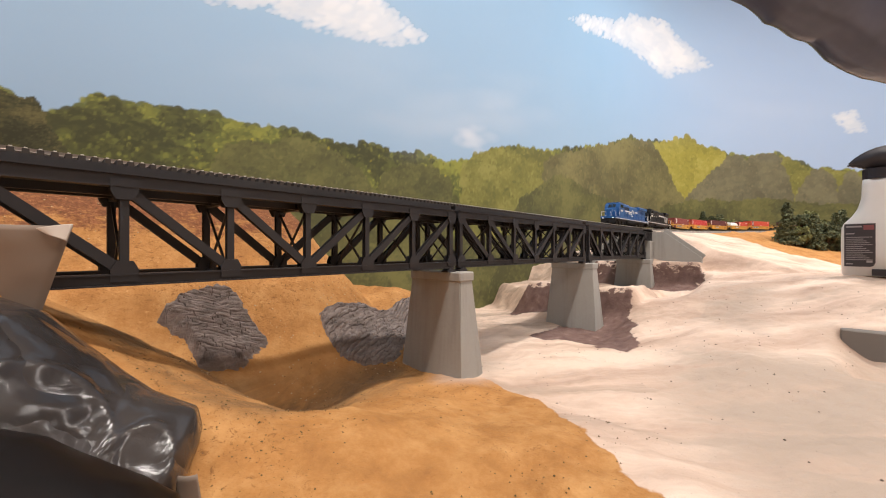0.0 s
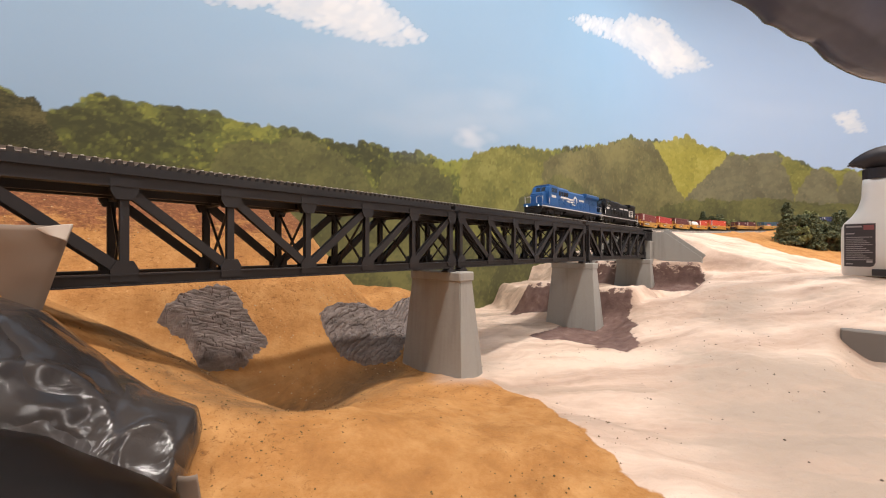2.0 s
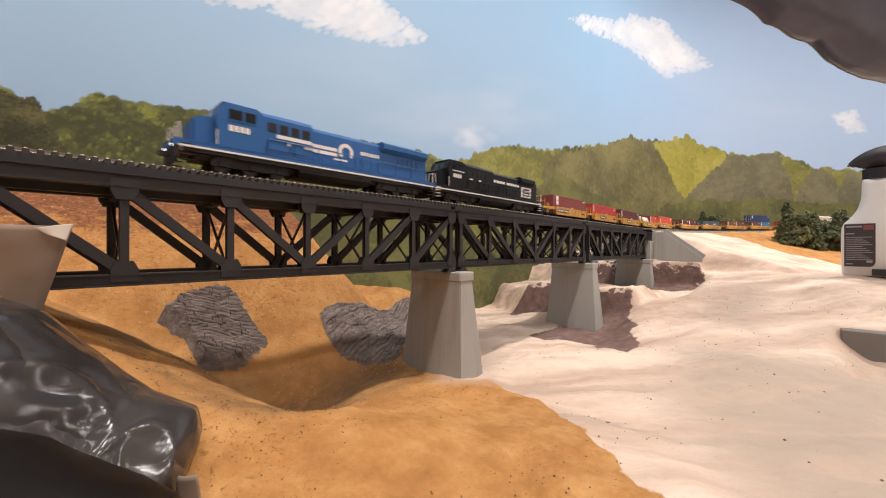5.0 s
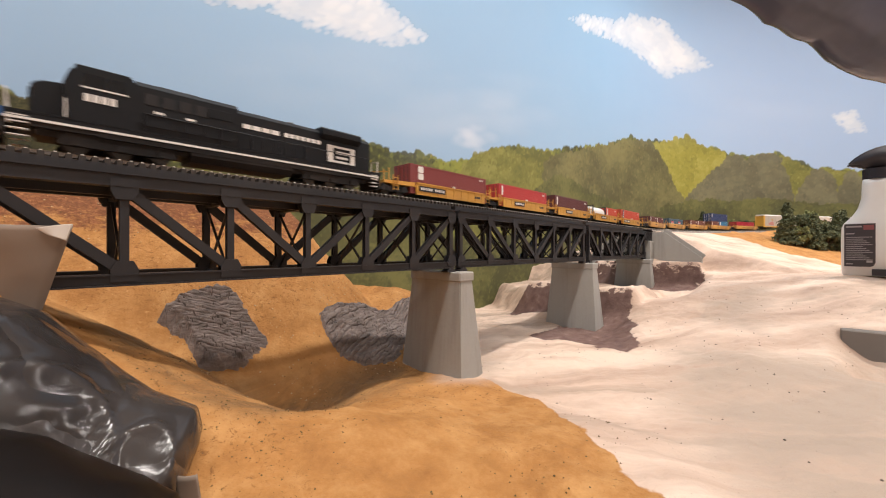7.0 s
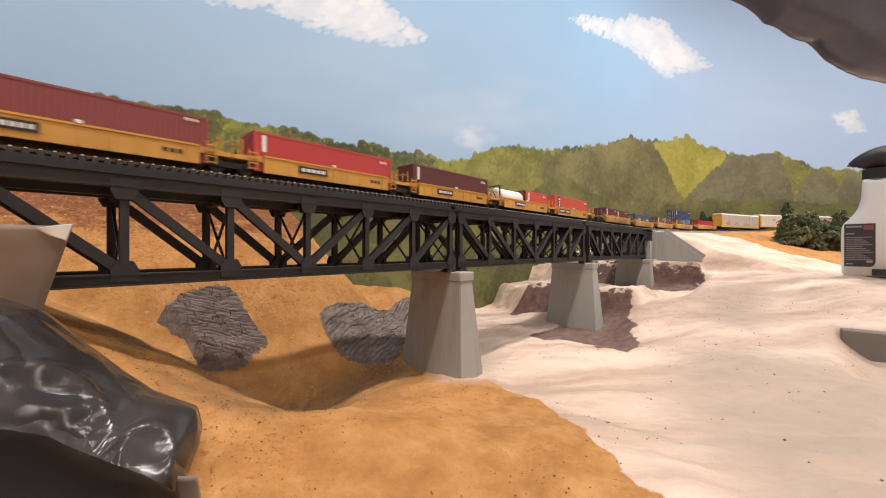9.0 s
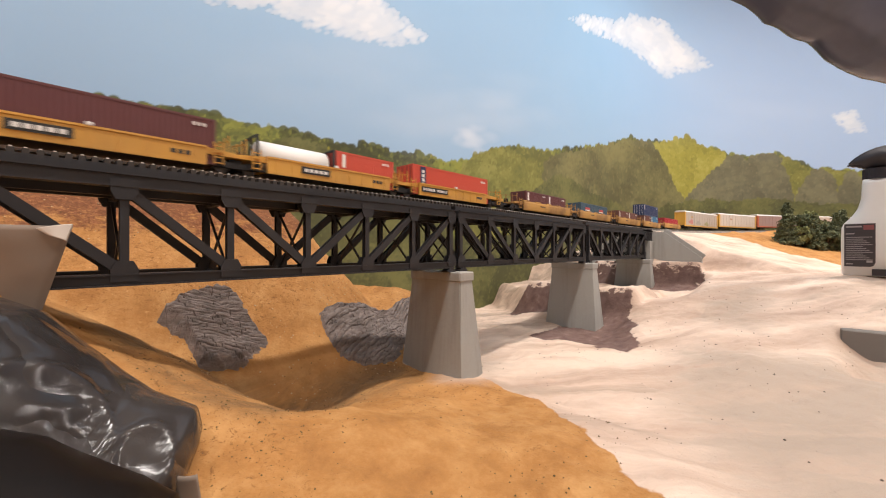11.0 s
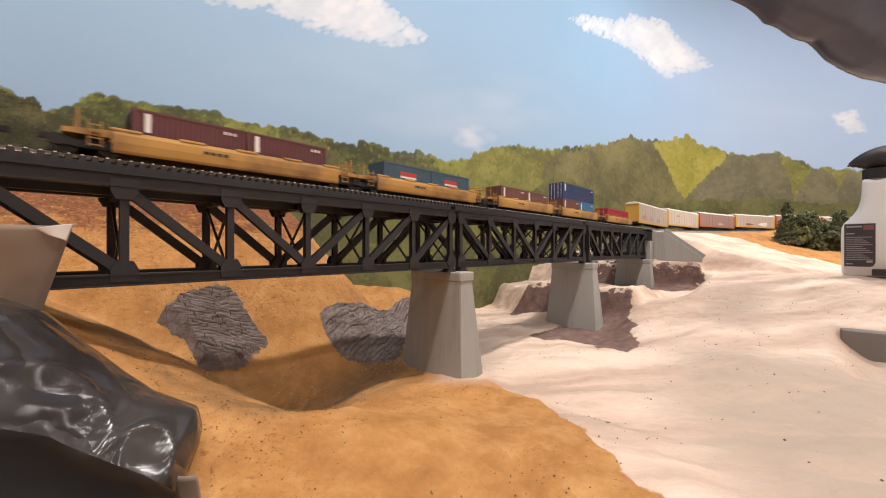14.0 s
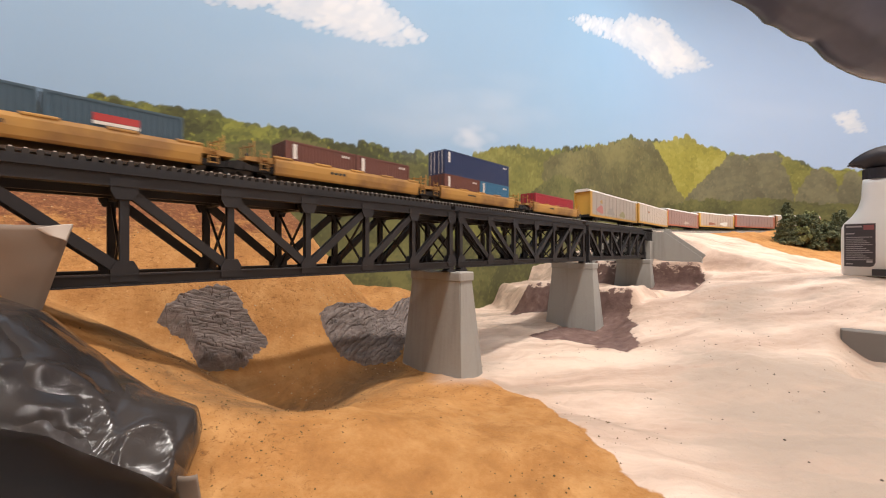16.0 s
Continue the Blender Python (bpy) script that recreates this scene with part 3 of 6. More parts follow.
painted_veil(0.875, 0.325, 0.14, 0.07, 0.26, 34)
painted_veil(0.74, 0.35, 0.42, 0.16, 0.05, 40)
painted_veil(1.02, 0.45, 0.50, 0.17, 0.05, 34)
painted_veil(0.45, 0.37, 0.50, 0.18, 0.03, 30)
painted_veil(3.2, 0.95, 1.5, 0.5, 0.03, 30)
painted_cloud([(0.17, 0.40), (0.20, 0.397), (0.295, 0.429), (0.365, 0.428), (0.43, 0.440), (0.489, 0.453), (0.568, 0.471), (0.63, 0.50), (0.70, 0.535), (0.693, 0.550), (0.639, 0.553), (0.60, 0.557), (0.56, 0.565), (0.45, 0.565), (0.30, 0.52), (0.19, 0.44)], 13)
painted_cloud([(1.50, 0.945), (1.693, 0.965), (1.966, 1.043), (2.167, 1.072), (2.41, 1.049), (2.604, 1.001), (2.683, 1.06), (2.834, 1.094), (2.985, 1.158), (2.81, 1.239), (2.683, 1.282), (2.577, 1.350), (2.41, 1.323), (2.05, 1.175), (1.633, 1.020)], 12)
painted_cloud([(3.801, 0.868), (3.859, 0.775), (3.884, 0.744), (4.005, 0.744), (3.951, 0.841), (3.936, 0.908), (3.884, 0.885)], 8)
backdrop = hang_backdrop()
rear = new("backdrop_board", mesh_of("backdrop_board", wall_sheet(list(np.linspace(-2.2, 6.4, 150)), [0.6] * 150, [2.79] * 150, -0.004, 0.03), M_SKY, True))
rear.data.attributes.new("mixed", "FLOAT_COLOR", "POINT").data.foreach_set("color", np.zeros(4 * len(rear.data.vertices), np.float32))
tagged(rear, "curved board that carries the painted backdrop", "backdrop", kind="structure")


# ---- bridge ----
PANEL, YN, YF = 0.060, 0.306, 0.362
STARTS = [-0.0212, 0.3570, 0.7428]
Z_TOP, Z_BOT = 0.0465, -0.0227


def truss_side(span, y, out):
    """One side of a span: two chords, verticals, diagonals and gussets."""
    zt, zb = ht(Z_TOP), ht(Z_BOT)
    L = 6 * PANEL
    for name, z0, z1, w in (("top_chord", zt - 0.0085, zt, 0.0075), ("bottom_chord", zb, zb + 0.0075, 0.0075)):
        a, c = w / 2 - 0.001, w / 2 + 0.0006
        o = [(y - c, z0), (y + c, z0), (y + c, z0 + 0.001), (y + a, z0 + 0.001), (y + a, z1 - 0.001), (y + c, z1 - 0.001), (y + c, z1), (y - c, z1), (y - c, z1 - 0.001), (y - a, z1 - 0.001), (y - a, z0 + 0.001), (y - c, z0 + 0.001)]
        part(name, prism(bmesh.new(), o, -0.005, L + 0.005, "x"), M_STEEL, span)
    for i in range(7):
        x = i * PANEL
        w = 0.0046 if i not in (0, 6) else 0.0054
        bm = B(x - w / 2, x + w / 2, y - 0.0026, y - 0.0019, zb + 0.007, zt - 0.008)
        box(bm, x - w / 2, x + w / 2, y + 0.0019, y + 0.0026, zb + 0.007, zt - 0.008)
        box(bm, x - 0.0008, x + 0.0008, y - 0.0022, y + 0.0022, zb + 0.007, zt - 0.008)
        part("post", bm, M_STEEL, span)
        g = 0.0068
        for s in (-1, 1):
            yy = y + s * 0.0036
            for zz, up in ((zb + 0.0068, 1), (zt - 0.0078, -1)):
                tall = 0.0085
                o = [(x - g, zz - up * 0.004), (x + g, zz - up * 0.004), (x + g, zz + up * tall * 0.4), (x + g * 0.62, zz + up * tall), (x - g * 0.62, zz + up * tall), (x - g, zz + up * tall * 0.4)]
                part("gusset", prism(bmesh.new(), o, yy - 0.0003, yy + 0.0003), M_STEEL, span)
    for i in range(6):
        a, b = (i * PANEL, (i + 1) * PANEL)
        top, bot = (a, b) if i < 3 else (b, a)
        bm = bmesh.new()
        p, q = Vector((top, y, zt - 0.009)), Vector((bot, y, zb + 0.0085))
        for s in (-1, 1):
            o = Vector((0, s * 0.0022, 0))
            bar(bm, p + o, q + o, 0.0010, 0.0060)
        bar(bm, p, q, 0.0040, 0.0008)
        part("diagonal", bm, M_STEEL, span)


def make_span(x):
    span = new("truss_span")
    span.location = (x, 0, 0)
    tagged(span, "black steel deck truss span on concrete piers", "bridge", "truss spans")
    for y in (YN, YF):
        truss_side(span, y, -1 if y == YN else 1)
    zt, zb = ht(Z_TOP), ht(Z_BOT)
    for i in range(7):
        px = i * PANEL
        part("floor_beam", B(px - 0.002, px + 0.002, YN + 0.003, YF - 0.003, zt - 0.013, zt - 0.002), M_STEEL, span)
        part("bottom_strut", B(px - 0.0015, px + 0.0015, YN + 0.003, YF - 0.003, zb + 0.002, zb + 0.006), M_STEEL, span)
        for s in (0, 1):
            bm = bar(bmesh.new(), (px + 0.001 * s, YN + 0.003, (zb + 0.006, zt - 0.014)[s]), (px + 0.001 * s, YF - 0.003, (zt - 0.014, zb + 0.006)[s]), 0.0016, 0.0016)
            part("sway_brace", bm, M_STEEL, span)
    for i in range(6):
        px = i * PANEL
        for s in (0, 1):
            bm = bar(bmesh.new(), (px, (YN, YF)[s], zb + 0.003), (px + PANEL, (YF, YN)[s], zb + 0.003 + 0.001 * s), 0.0018, 0.001)
            part("lateral_brace", bm, M_STEEL, span)
    for y in (YT - 0.009, YT + 0.009):
        part("stringer", B(-0.004, 6 * PANEL + 0.004, y - 0.0018, y + 0.0018, zt - 0.012, zt - 0.0002), M_STEEL, span)
    part("deck_plate", B(-0.005, 6 * PANEL + 0.005, YN + 0.0025, YF - 0.0025, zt + 0.0001, zt + 0.0056), M_STEEL, span)
    for px in (0.002, 6 * PANEL - 0.002):
        for y in (YN, YF):
            o = [(px - 0.007, zb - 0.0045), (px + 0.007, zb - 0.0045), (px + 0.007, zb - 0.003), (px + 0.003, zb), (px - 0.003, zb), (px - 0.007, zb - 0.003)]
            part("bearing_shoe", prism(bmesh.new(), o, y - 0.005, y + 0.005), M_STEEL, span)
    return span


span = make_span(STARTS[0])
for x in STARTS[1:]:
    copy_thing(span, pose(x, 0, 0))


def make_pier(cx, top, base):
    """A tapered concrete pier with a cap."""
    pier = new("bridge_pier")
    tagged(pier, "grey concrete bridge pier with chamfered cap, splashed at the foot", "bridge pier", "bridge piers")
    hx, y0, y1 = 0.0115, 0.288, 0.370
    bm = bmesh.new()
    k = (top - base) * 0.075
    rings = []
    for z, e in ((base - 0.05, k * 1.35), (base, k), (top - 0.010, 0.0)):
        rings.append([bm.verts.new((cx + sx * (hx + e * 0.9), (y0 - e if sy < 0 else y1 + e), ht(z))) for sx, sy in ((-1, -1), (1, -1), (1, 1), (-1, 1))])
    for a, b in zip(rings, rings[1:]):
        for i in range(4):
            bm.faces.new((a[i], a[(i + 1) % 4], b[(i + 1) % 4], b[i]))
    bm.faces.new(rings[-1])
    bm.faces.new(rings[0][::-1])
    es = [e for e in bm.edges if abs(e.verts[0].co.z - e.verts[1].co.z) > 0.005]
    bmesh.ops.bevel(bm, geom=es, offset=0.0012, segments=2, affect="EDGES")
    part("shaft", bm, M_CONC, pier)
    part("cap", B(cx - hx - 0.0015, cx + hx + 0.0015, y0 - 0.0015, y1 + 0.0015, ht(top - 0.011), ht(top), bevel=0.0012), M_CONC, pier)
    return pier


make_pier(0.3479, -0.0270, -0.150)
make_pier(0.7299, -0.0270, -0.150)
make_pier(1.1000, -0.0270, -0.095)


def make_abutment():
    ab = new("bridge_abutment")
    tagged(ab, "grey concrete bridge abutment with sloping wing wall", "abutment")
    part("seat", B(1.132, 1.165, 0.298, 0.370, ht(-0.06), ht(0.022), bevel=0.001), M_CONC, ab)
    part("backwall", B(1.182, 1.245, 0.290, 0.378, ht(-0.06), ht(0.0465), bevel=0.001), M_CONC, ab)
    o = [(0.272, ht(0.046)), (0.188, ht(-0.022)), (0.188, ht(-0.09)), (0.480, ht(-0.09)), (0.480, ht(-0.022)), (0.396, ht(0.046))]
    bm = prism(bmesh.new(), o, 1.166, 1.182, "x")
    part("wing_wall", bm, M_CONC, ab)
    part("wing_coping", bar(bmesh.new(), (1.173, 0.276, ht(0.0475)), (1.173, 0.186, ht(-0.0235)), 0.020, 0.004, (1, 0, 0)), M_CONC, ab)
    bm = B(1.108, 1.164, 0.303, 0.309, ht(0.0225), ht(0.0465))
    for i in range(6):
        box(bm, 1.110 + i * 0.01, 1.1115 + i * 0.01, 0.3015, 0.303, ht(0.0225), ht(0.0465))
    part("approach_girder", bm, M_STEEL, ab, "short black plate girder")
    part("approach_girder", B(1.108, 1.164, 0.359, 0.365, ht(0.0225), ht(0.0465)), M_STEEL, ab, "short black plate girder")
    return ab


make_abutment()


# ---- track ----
def rail_mesh(off, s0, s1, prof=None):
    bm = bmesh.new()
    prof = prof or [(-0.0013, -0.0024), (0.0013, -0.0024), (0.0004, -0.0018), (0.0004, -0.0008), (0.00055, 0.0), (-0.00055, 0.0), (-0.0004, -0.0008), (-0.0004, -0.0018)]
    rings = []
    for s in np.linspace(s0, s1, int((s1 - s0) / 0.03) + 2):
        x, y, z, a = track(float(s))
        n = Vector((-math.sin(a), math.cos(a), 0))
        rings.append([bm.verts.new(Vector((x, y, ht(z + dz))) + n * (off + dy)) for dy, dz in prof])
    for a, b in zip(rings, rings[1:]):
        n = len(prof)
        for i in range(n):
            bm.faces.new((a[i], a[(i + 1) % n], b[(i + 1) % n], b[i]))
    bmesh.ops.recalc_face_normals(bm, faces=bm.faces[:])
    return bm


M_PLATE = painted("tie_plate", (0.62, 0.57, 0.52), 0.35, 0.25, 90, metal=0.25)
railway = new("railway_track")
tagged(railway, "model railway track with brown ties and worn rails", "railway track", kind="structure")
for off in (-0.0083, 0.0083):
    part("rail", rail_mesh(off, -2.1, 5.7), M_RAIL, railway)
for off in (-0.0052, 0.0052):
    part("guard_rail", rail_mesh(off, -0.2, 1.2), M_RAIL, railway, "dull inner guard rail")
tie_bm = B(-0.0015, 0.0015, -0.0222, 0.0222, -0.0058, -0.0026)
for y, w in ((-0.0206, 0.0013), (-0.0108, 0.0011), (-0.0062, 0.0009), (0.0062, 0.0009), (0.0108, 0.0011), (0.0206, 0.0013)):
    box(tie_bm, -0.0008, 0.0008, y - w, y + w, -0.0028, -0.0018, 0.0003)
tie_me = mesh_of("tie", tie_bm, [M_TIE, M_PLATE])
for p in tie_me.polygons:
    p.material_index = 1 if p.center.z > -0.00258 and abs(p.center.y) > 0.004 else 0
s = -2.1
rest = bmesh.new()
while s < 5.7:
    x, y, z, a = track(s)
    if -0.06 < s < 1.5:
        t = new("tie", tie_me)
        t.parent = railway
        t.matrix_basis = Matrix.Translation((x, y, ht(z))) @ Matrix.Rotation(a, 4, "Z")
    else:
        m = Matrix.Translation((x, y, ht(z))) @ Matrix.Rotation(a, 4, "Z")
        k = len(rest.verts)
        box(rest, -0.0016, 0.0016, -0.0185, 0.0185, -0.0065, -0.0024)
        rest.verts.ensure_lookup_table()
        for v in rest.verts[k:]:
            v.co = m @ v.co
    s += 0.0057
tagged(part("tie_row", rest, M_TIE, railway), kind="stuff")


def ballast_material():
    m = mat("ballast_stone", 0.9, spec=0.2)
    k = Net(m)
    k.colour(k.ramp(k.voronoi(900, None, "Color"), [(0.2, (0.16, 0.135, 0.115)), (0.8, (0.38, 0.34, 0.30))]))
    k.bump(k.voronoi(900), 0.0015, 0.9)
    return m


M_BALLAST = ballast_material()
for a, b in ((1.19, 5.7), (-2.1, -0.04)):
    part("ballast", rail_mesh(0.0, a, b, [(-0.034, -0.016), (0.034, -0.016), (0.023, -0.0045), (-0.023, -0.0045)]), M_BALLAST, railway, "grey-brown ballast shoulder")


# ---- room ----
def slab(name, x0, x1, y0, y1, z0, z1, m, label, cat):
    return tagged(new(name, mesh_of(name, B(x0, x1, y0, y1, z0, z1), m)), label, cat, kind="structure")


slab("floor", -2.6, 4.4, -3.0, 1.1, -0.1, 0.0, M_FLOOR, "plain grey room floor", "floor")
slab("ceiling", -2.6, 4.4, -3.0, 1.1, 2.8, 2.9, M_CEIL, "plain white ceiling", "ceiling")
slab("wall_north", -2.6, 4.4, 1.0, 1.1, 0.0, 2.8, M_WALL, "plain room wall", "wall")
slab("wall_south", -2.6, 4.4, -3.1, -3.0, 0.0, 2.8, M_WALL, "plain room wall", "wall")
slab("wall_east", 4.4, 4.5, -3.0, 1.1, 0.0, 2.8, M_WALL, "plain room wall", "wall")
# Unseen housings added above every lamp, the two aisle fill lamps included.
for x, y, w in ((-0.75, 0.05, 0.5), (0.30, -0.12, 1.2), (1.70, -0.35, 0.8), (-0.1, -1.4, 1.2), (2.2, -1.6, 1.2)):
    fixture = new("ceiling_light")
    tagged(fixture, "white strip light fixture added on the ceiling", "ceiling light", "ceiling lights")
    part("housing", B(x - w / 2 - 0.03, x + w / 2 + 0.03, y - 0.08, y + 0.08, 2.755, 2.8, bevel=0.006), M_CEIL, fixture)
slab("wall_west", -2.7, -2.6, -3.0, 1.1, 0.0, 2.8, M_WALL, "plain room wall", "wall")


# ---- rock faces ----
def rock_face(cx, cy, rx, ry, rot, low, high, dip, step, seed, outline):
    """A cast plaster rock face set into the slope, in broken layers; low and high: the heights of its foot and top."""
    n = 170
    co, si = math.cos(rot), math.sin(rot)
    g = np.linspace(-1.12, 1.12, n)
    ga, gb = np.meshgrid(g, g)
    gx, gy = cx + ga * rx * co - gb * ry * si, cy + ga * rx * si + gb * ry * co
    gz = land(gx, gy)
    within = inside(gx, gy, outline)
    tall = math.hypot(ry * 2, high - low)
    verts = []
    for j in range(n):
        for i in range(n):
            a, b, x, y = float(ga[j, i]), float(gb[j, i]), float(gx[j, i]), float(gy[j, i])
            soil = float(gz[j, i]) + lump(x, y)
            edge = float(within[j, i]) / 0.034 + 0.10 * noise.noise(Vector((a * 2.2, b * 2.2, seed))) + 0.06 * noise.noise(Vector((a * 9, b * 9, seed)))
            deep = max(0.0, min(1.0, edge * 7))
            face = low + (high - low) * (b + 1) / 2
            z = soil + max(0.0, face - soil) * deep + 0.003 * deep - 0.005 * (1 - deep)
            h = (b * tall / 2 + dip * a * rx) / step + 0.9 * noise.noise(Vector((x * 20, b * 1.2, seed))) + 0.45 * noise.noise(Vector((x * 70, b * 5, seed)))
            fl = math.floor(h)
            fr = h - fl
            layer = noise.noise(Vector((fl * 3.7, x * 30 + fl * 7.3, seed)))
            crack = abs(noise.noise(Vector((x * 46 + fl * 9.1, fl * 2.1, seed + 5))))
            out = 0.0020 * (1 - (1 - min(fr, 0.8) / 0.8) ** 2) - (0.0022 if fr > 0.86 else 0.0) + 0.0024 * layer - (0.0016 if crack < 0.016 else 0.0) + 0.0010 * noise.noise(Vector((x * 170, b * 14, seed)))
            out *= deep
            verts.append((x, y - 0.75 * out, ht(z + out * 0.65)))
    faces = [(j * n + i, j * n + i + 1, (j + 1) * n + i + 1, (j + 1) * n + i) for j in range(n - 1) for i in range(n - 1)]
    me = bpy.data.meshes.new("rock_face")
    me.from_pydata(verts, [], faces)
    me.materials.append(M_ROCK)
    return tagged(new("rock_face", me), "grey layered plaster rock face set in the ochre slope", "rock", "rock faces on the slope")


rock_face(0.134, 0.440, 0.046, 0.036, 0.30, -0.118, -0.036, 0.55, 0.0042, 2.0, [(0.149, 0.476), (0.165, 0.452), (0.182, 0.428), (0.140, 0.408), (0.105, 0.409), (0.099, 0.433), (0.077, 0.445), (0.114, 0.467)])
rock_face(0.340, 0.438, 0.104, 0.042, 0.30, -0.154, -0.088, -0.12, 0.0062, 7.0, [(0.246, 0.446), (0.332, 0.478), (0.457, 0.497), (0.403, 0.433), (0.322, 0.381), (0.276, 0.381), (0.249, 0.400), (0.243, 0.427)])


# ---- foreground ----
M_PLASTIC = mat("black_plastic_film", 0.2, 0.0, (0.030, 0.026, 0.025), 0.4)
_k = Net(M_PLASTIC)
_k.colour(_k.ramp(_k.noise(14, 3), [(0.3, (0.026, 0.022, 0.021)), (0.7, (0.058, 0.050, 0.047))]))
_k.rough(_k.noise(12, 3), 0.10, 0.26)
_c = _k.math("ABSOLUTE", _k.math("SUBTRACT", _k.noise(26, 2, 0.45, None, 0.6), 0.5))
_k.bump(_k.noise(80, 3, 0.5, None, 1.2), 0.0012, 0.25, _k.bump(_c, 0.014, 0.7))
# Darker, matt copy of the bag's film: shade on its lower side as colour.
M_PLASTIC3 = painted("shaded_matt_plastic", (0.008, 0.0055, 0.0045), 0.45, 0.3, 20, dirt=(0.016, 0.011, 0.008), spec=0.12)
# Paler paper for the kraft sheet's lit tip: the light is in the colour.
M_LIT_PAPER = painted("lit_pale_paper", (0.62, 0.56, 0.50), 0.8, 0.15, 30)
M_KRAFT = painted("kraft_paper", (0.25, 0.195, 0.155), 0.8, 0.3, 18)


def ridged(p, seed):
    return 1 - 2 * abs(noise.noise(Vector((p.x, p.y, p.z + seed))))


def plastic_roll(a, b, radii, seed, creases=()):
    """A stuffed, creased plastic bag lying from a to b."""
    a, b = Vector(a), Vector(b)
    d = (b - a).normalized()
    side = d.cross(Vector((0, 0, 1))).normalized()
    up = side.cross(d)
    nu, nv = 150, 120
    verts = []
    for i in range(nu + 1):
        u = i / nu
        r = float(np.interp(u, *zip(*radii)))
        for j in range(nv):
            t = 2 * math.pi * j / nv
            out = side * math.cos(t) + up * math.sin(t)
            p = a.lerp(b, u) + out * r
            q = p * 11
            w = 0.0030 * (ridged(q * 0.8, seed) - 0.5) + 0.0006 * ridged(q * 2.1, seed + 9) + 0.0003 * ridged(q * 5, seed + 4)
            for cu, ct, ru, rt_, tall in creases:
                du, dt = (u - cu) / ru, ((t - ct + math.pi) % (2 * math.pi) - math.pi) / rt_
                ring = math.hypot(du, dt) - 1
                w += tall * math.exp(-(ring / 0.06) ** 2) * (1.0 if dt > -0.1 else 0.0)
            gather = 0.0012 * math.sin(t * 9 + 3 * noise.noise(q)) * max(0, (u - 0.86) / 0.14)
            verts.append(p + out * (w + gather) * min(1, r / 0.02))
    faces = [(i * nv + j, i * nv + (j + 1) % nv, (i + 1) * nv + (j + 1) % nv, (i + 1) * nv + j) for i in range(nu) for j in range(nv)]
    me = bpy.data.meshes.new("plastic_bag")
    me.from_pydata([tuple(v) for v in verts], [], faces)
    me.materials.append(M_PLASTIC)
    for p in me.polygons:
        p.use_smooth = True
    return new("plastic_bag", me)


bag = plastic_roll((-0.1492, 0.3170, ht(-0.0347)), (0.0483, 0.2315, ht(-0.1331)), [(0.0, 0.001), (0.04, 0.071), (0.6, 0.0708), (0.85, 0.0505), (0.95, 0.0468), (0.985, 0.036), (1.0, 0.001)], 3.0, [(0.74, 0.55, 0.13, 0.75, 0.0022), (0.90, 0.35, 0.07, 0.85, 0.0022)])
# Lower roll in the darker film, so the bag's shaded side is painted.
shaded_fold = plastic_roll((-0.0874, 0.2190, ht(-0.0777)), (0.0225, 0.1517, ht(-0.1217)), [(0.0, 0.001), (0.04, 0.0470), (0.6, 0.0470), (0.85, 0.0401), (0.95, 0.0355), (0.985, 0.0272), (1.0, 0.001)], 8.0)
shaded_fold.data.materials[0] = M_PLASTIC3
shaded_fold.name = shaded_fold.data.name = "shaded_fold"
shaded_fold.parent = bag
tagged(bag, "creased glossy black plastic bag lying on the ochre ground", "plastic bag")


def paper_sheet(corners, curl, label, n=16):
    """A stiff curled sheet of paper between four corners."""
    c = [Vector(p) for p in corners]
    bm = bmesh.new()
    nrm = (c[1] - c[0]).cross(c[3] - c[0]).normalized()
    lay = []
    for off in (0.0, 0.0009):
        g = []
        for j in range(n + 1):
            for i in range(n + 1):
                u, v = i / n, j / n
                p = c[0].lerp(c[1], u).lerp(c[3].lerp(c[2], u), v)
                p += nrm * (off + curl * math.sin(math.pi * u) + 0.0012 * noise.noise(p * 60) + 0.35 * curl * (v - 0.5) ** 2)
                g.append(bm.verts.new(p))
        lay.append(g)
    k = n + 1
    for g, flip in ((lay[0], True), (lay[1], False)):
        for j in range(n):
            for i in range(n):
                q = [g[j * k + i], g[j * k + i + 1], g[(j + 1) * k + i + 1], g[(j + 1) * k + i]]
                bm.faces.new(q[::-1] if flip else q)
    rim = [i for i in range(n)] + [j * k + n for j in range(n)] + [n * k + n - i for i in range(n)] + [(n - j) * k for j in range(n)]
    for a, b in zip(rim, rim[1:] + rim[:1]):
        bm.faces.new((lay[0][a], lay[0][b], lay[1][b], lay[1][a]))
    bmesh.ops.recalc_face_normals(bm, faces=bm.faces[:])
    return tagged(new("kraft_paper", mesh_of("kraft_paper", bm, M_KRAFT, True)), label, "paper")


sheet = paper_sheet([(0.0030, 0.2890, ht(-0.034)), (-0.06, 0.300, ht(-0.030)), (-0.06, 0.300, ht(0.010)), (0.0145, 0.2775, ht(0.0115))], 0.006, "tan kraft paper edge sticking up behind the black bag")
corner = paper_sheet([(0.0055, 0.2790, ht(0.0070)), (0.0120, 0.2735, ht(0.0040)), (0.0145, 0.2740, ht(0.0125)), (0.0015, 0.2830, ht(0.0102))], 0.001, "folded corner, pale with painted light")
corner.name = corner.data.name = "folded_corner"
corner.data.materials[0] = M_LIT_PAPER
corner.parent = sheet
del corner["category"]
paper_sheet([(0.0400, 0.2050, ht(-0.137)), (0.0535, 0.1920, ht(-0.137)), (0.0502, 0.1950, ht(-0.0990)), (0.0440, 0.2010, ht(-0.1000))], 0.001, "tan kraft paper corner under the black bag")


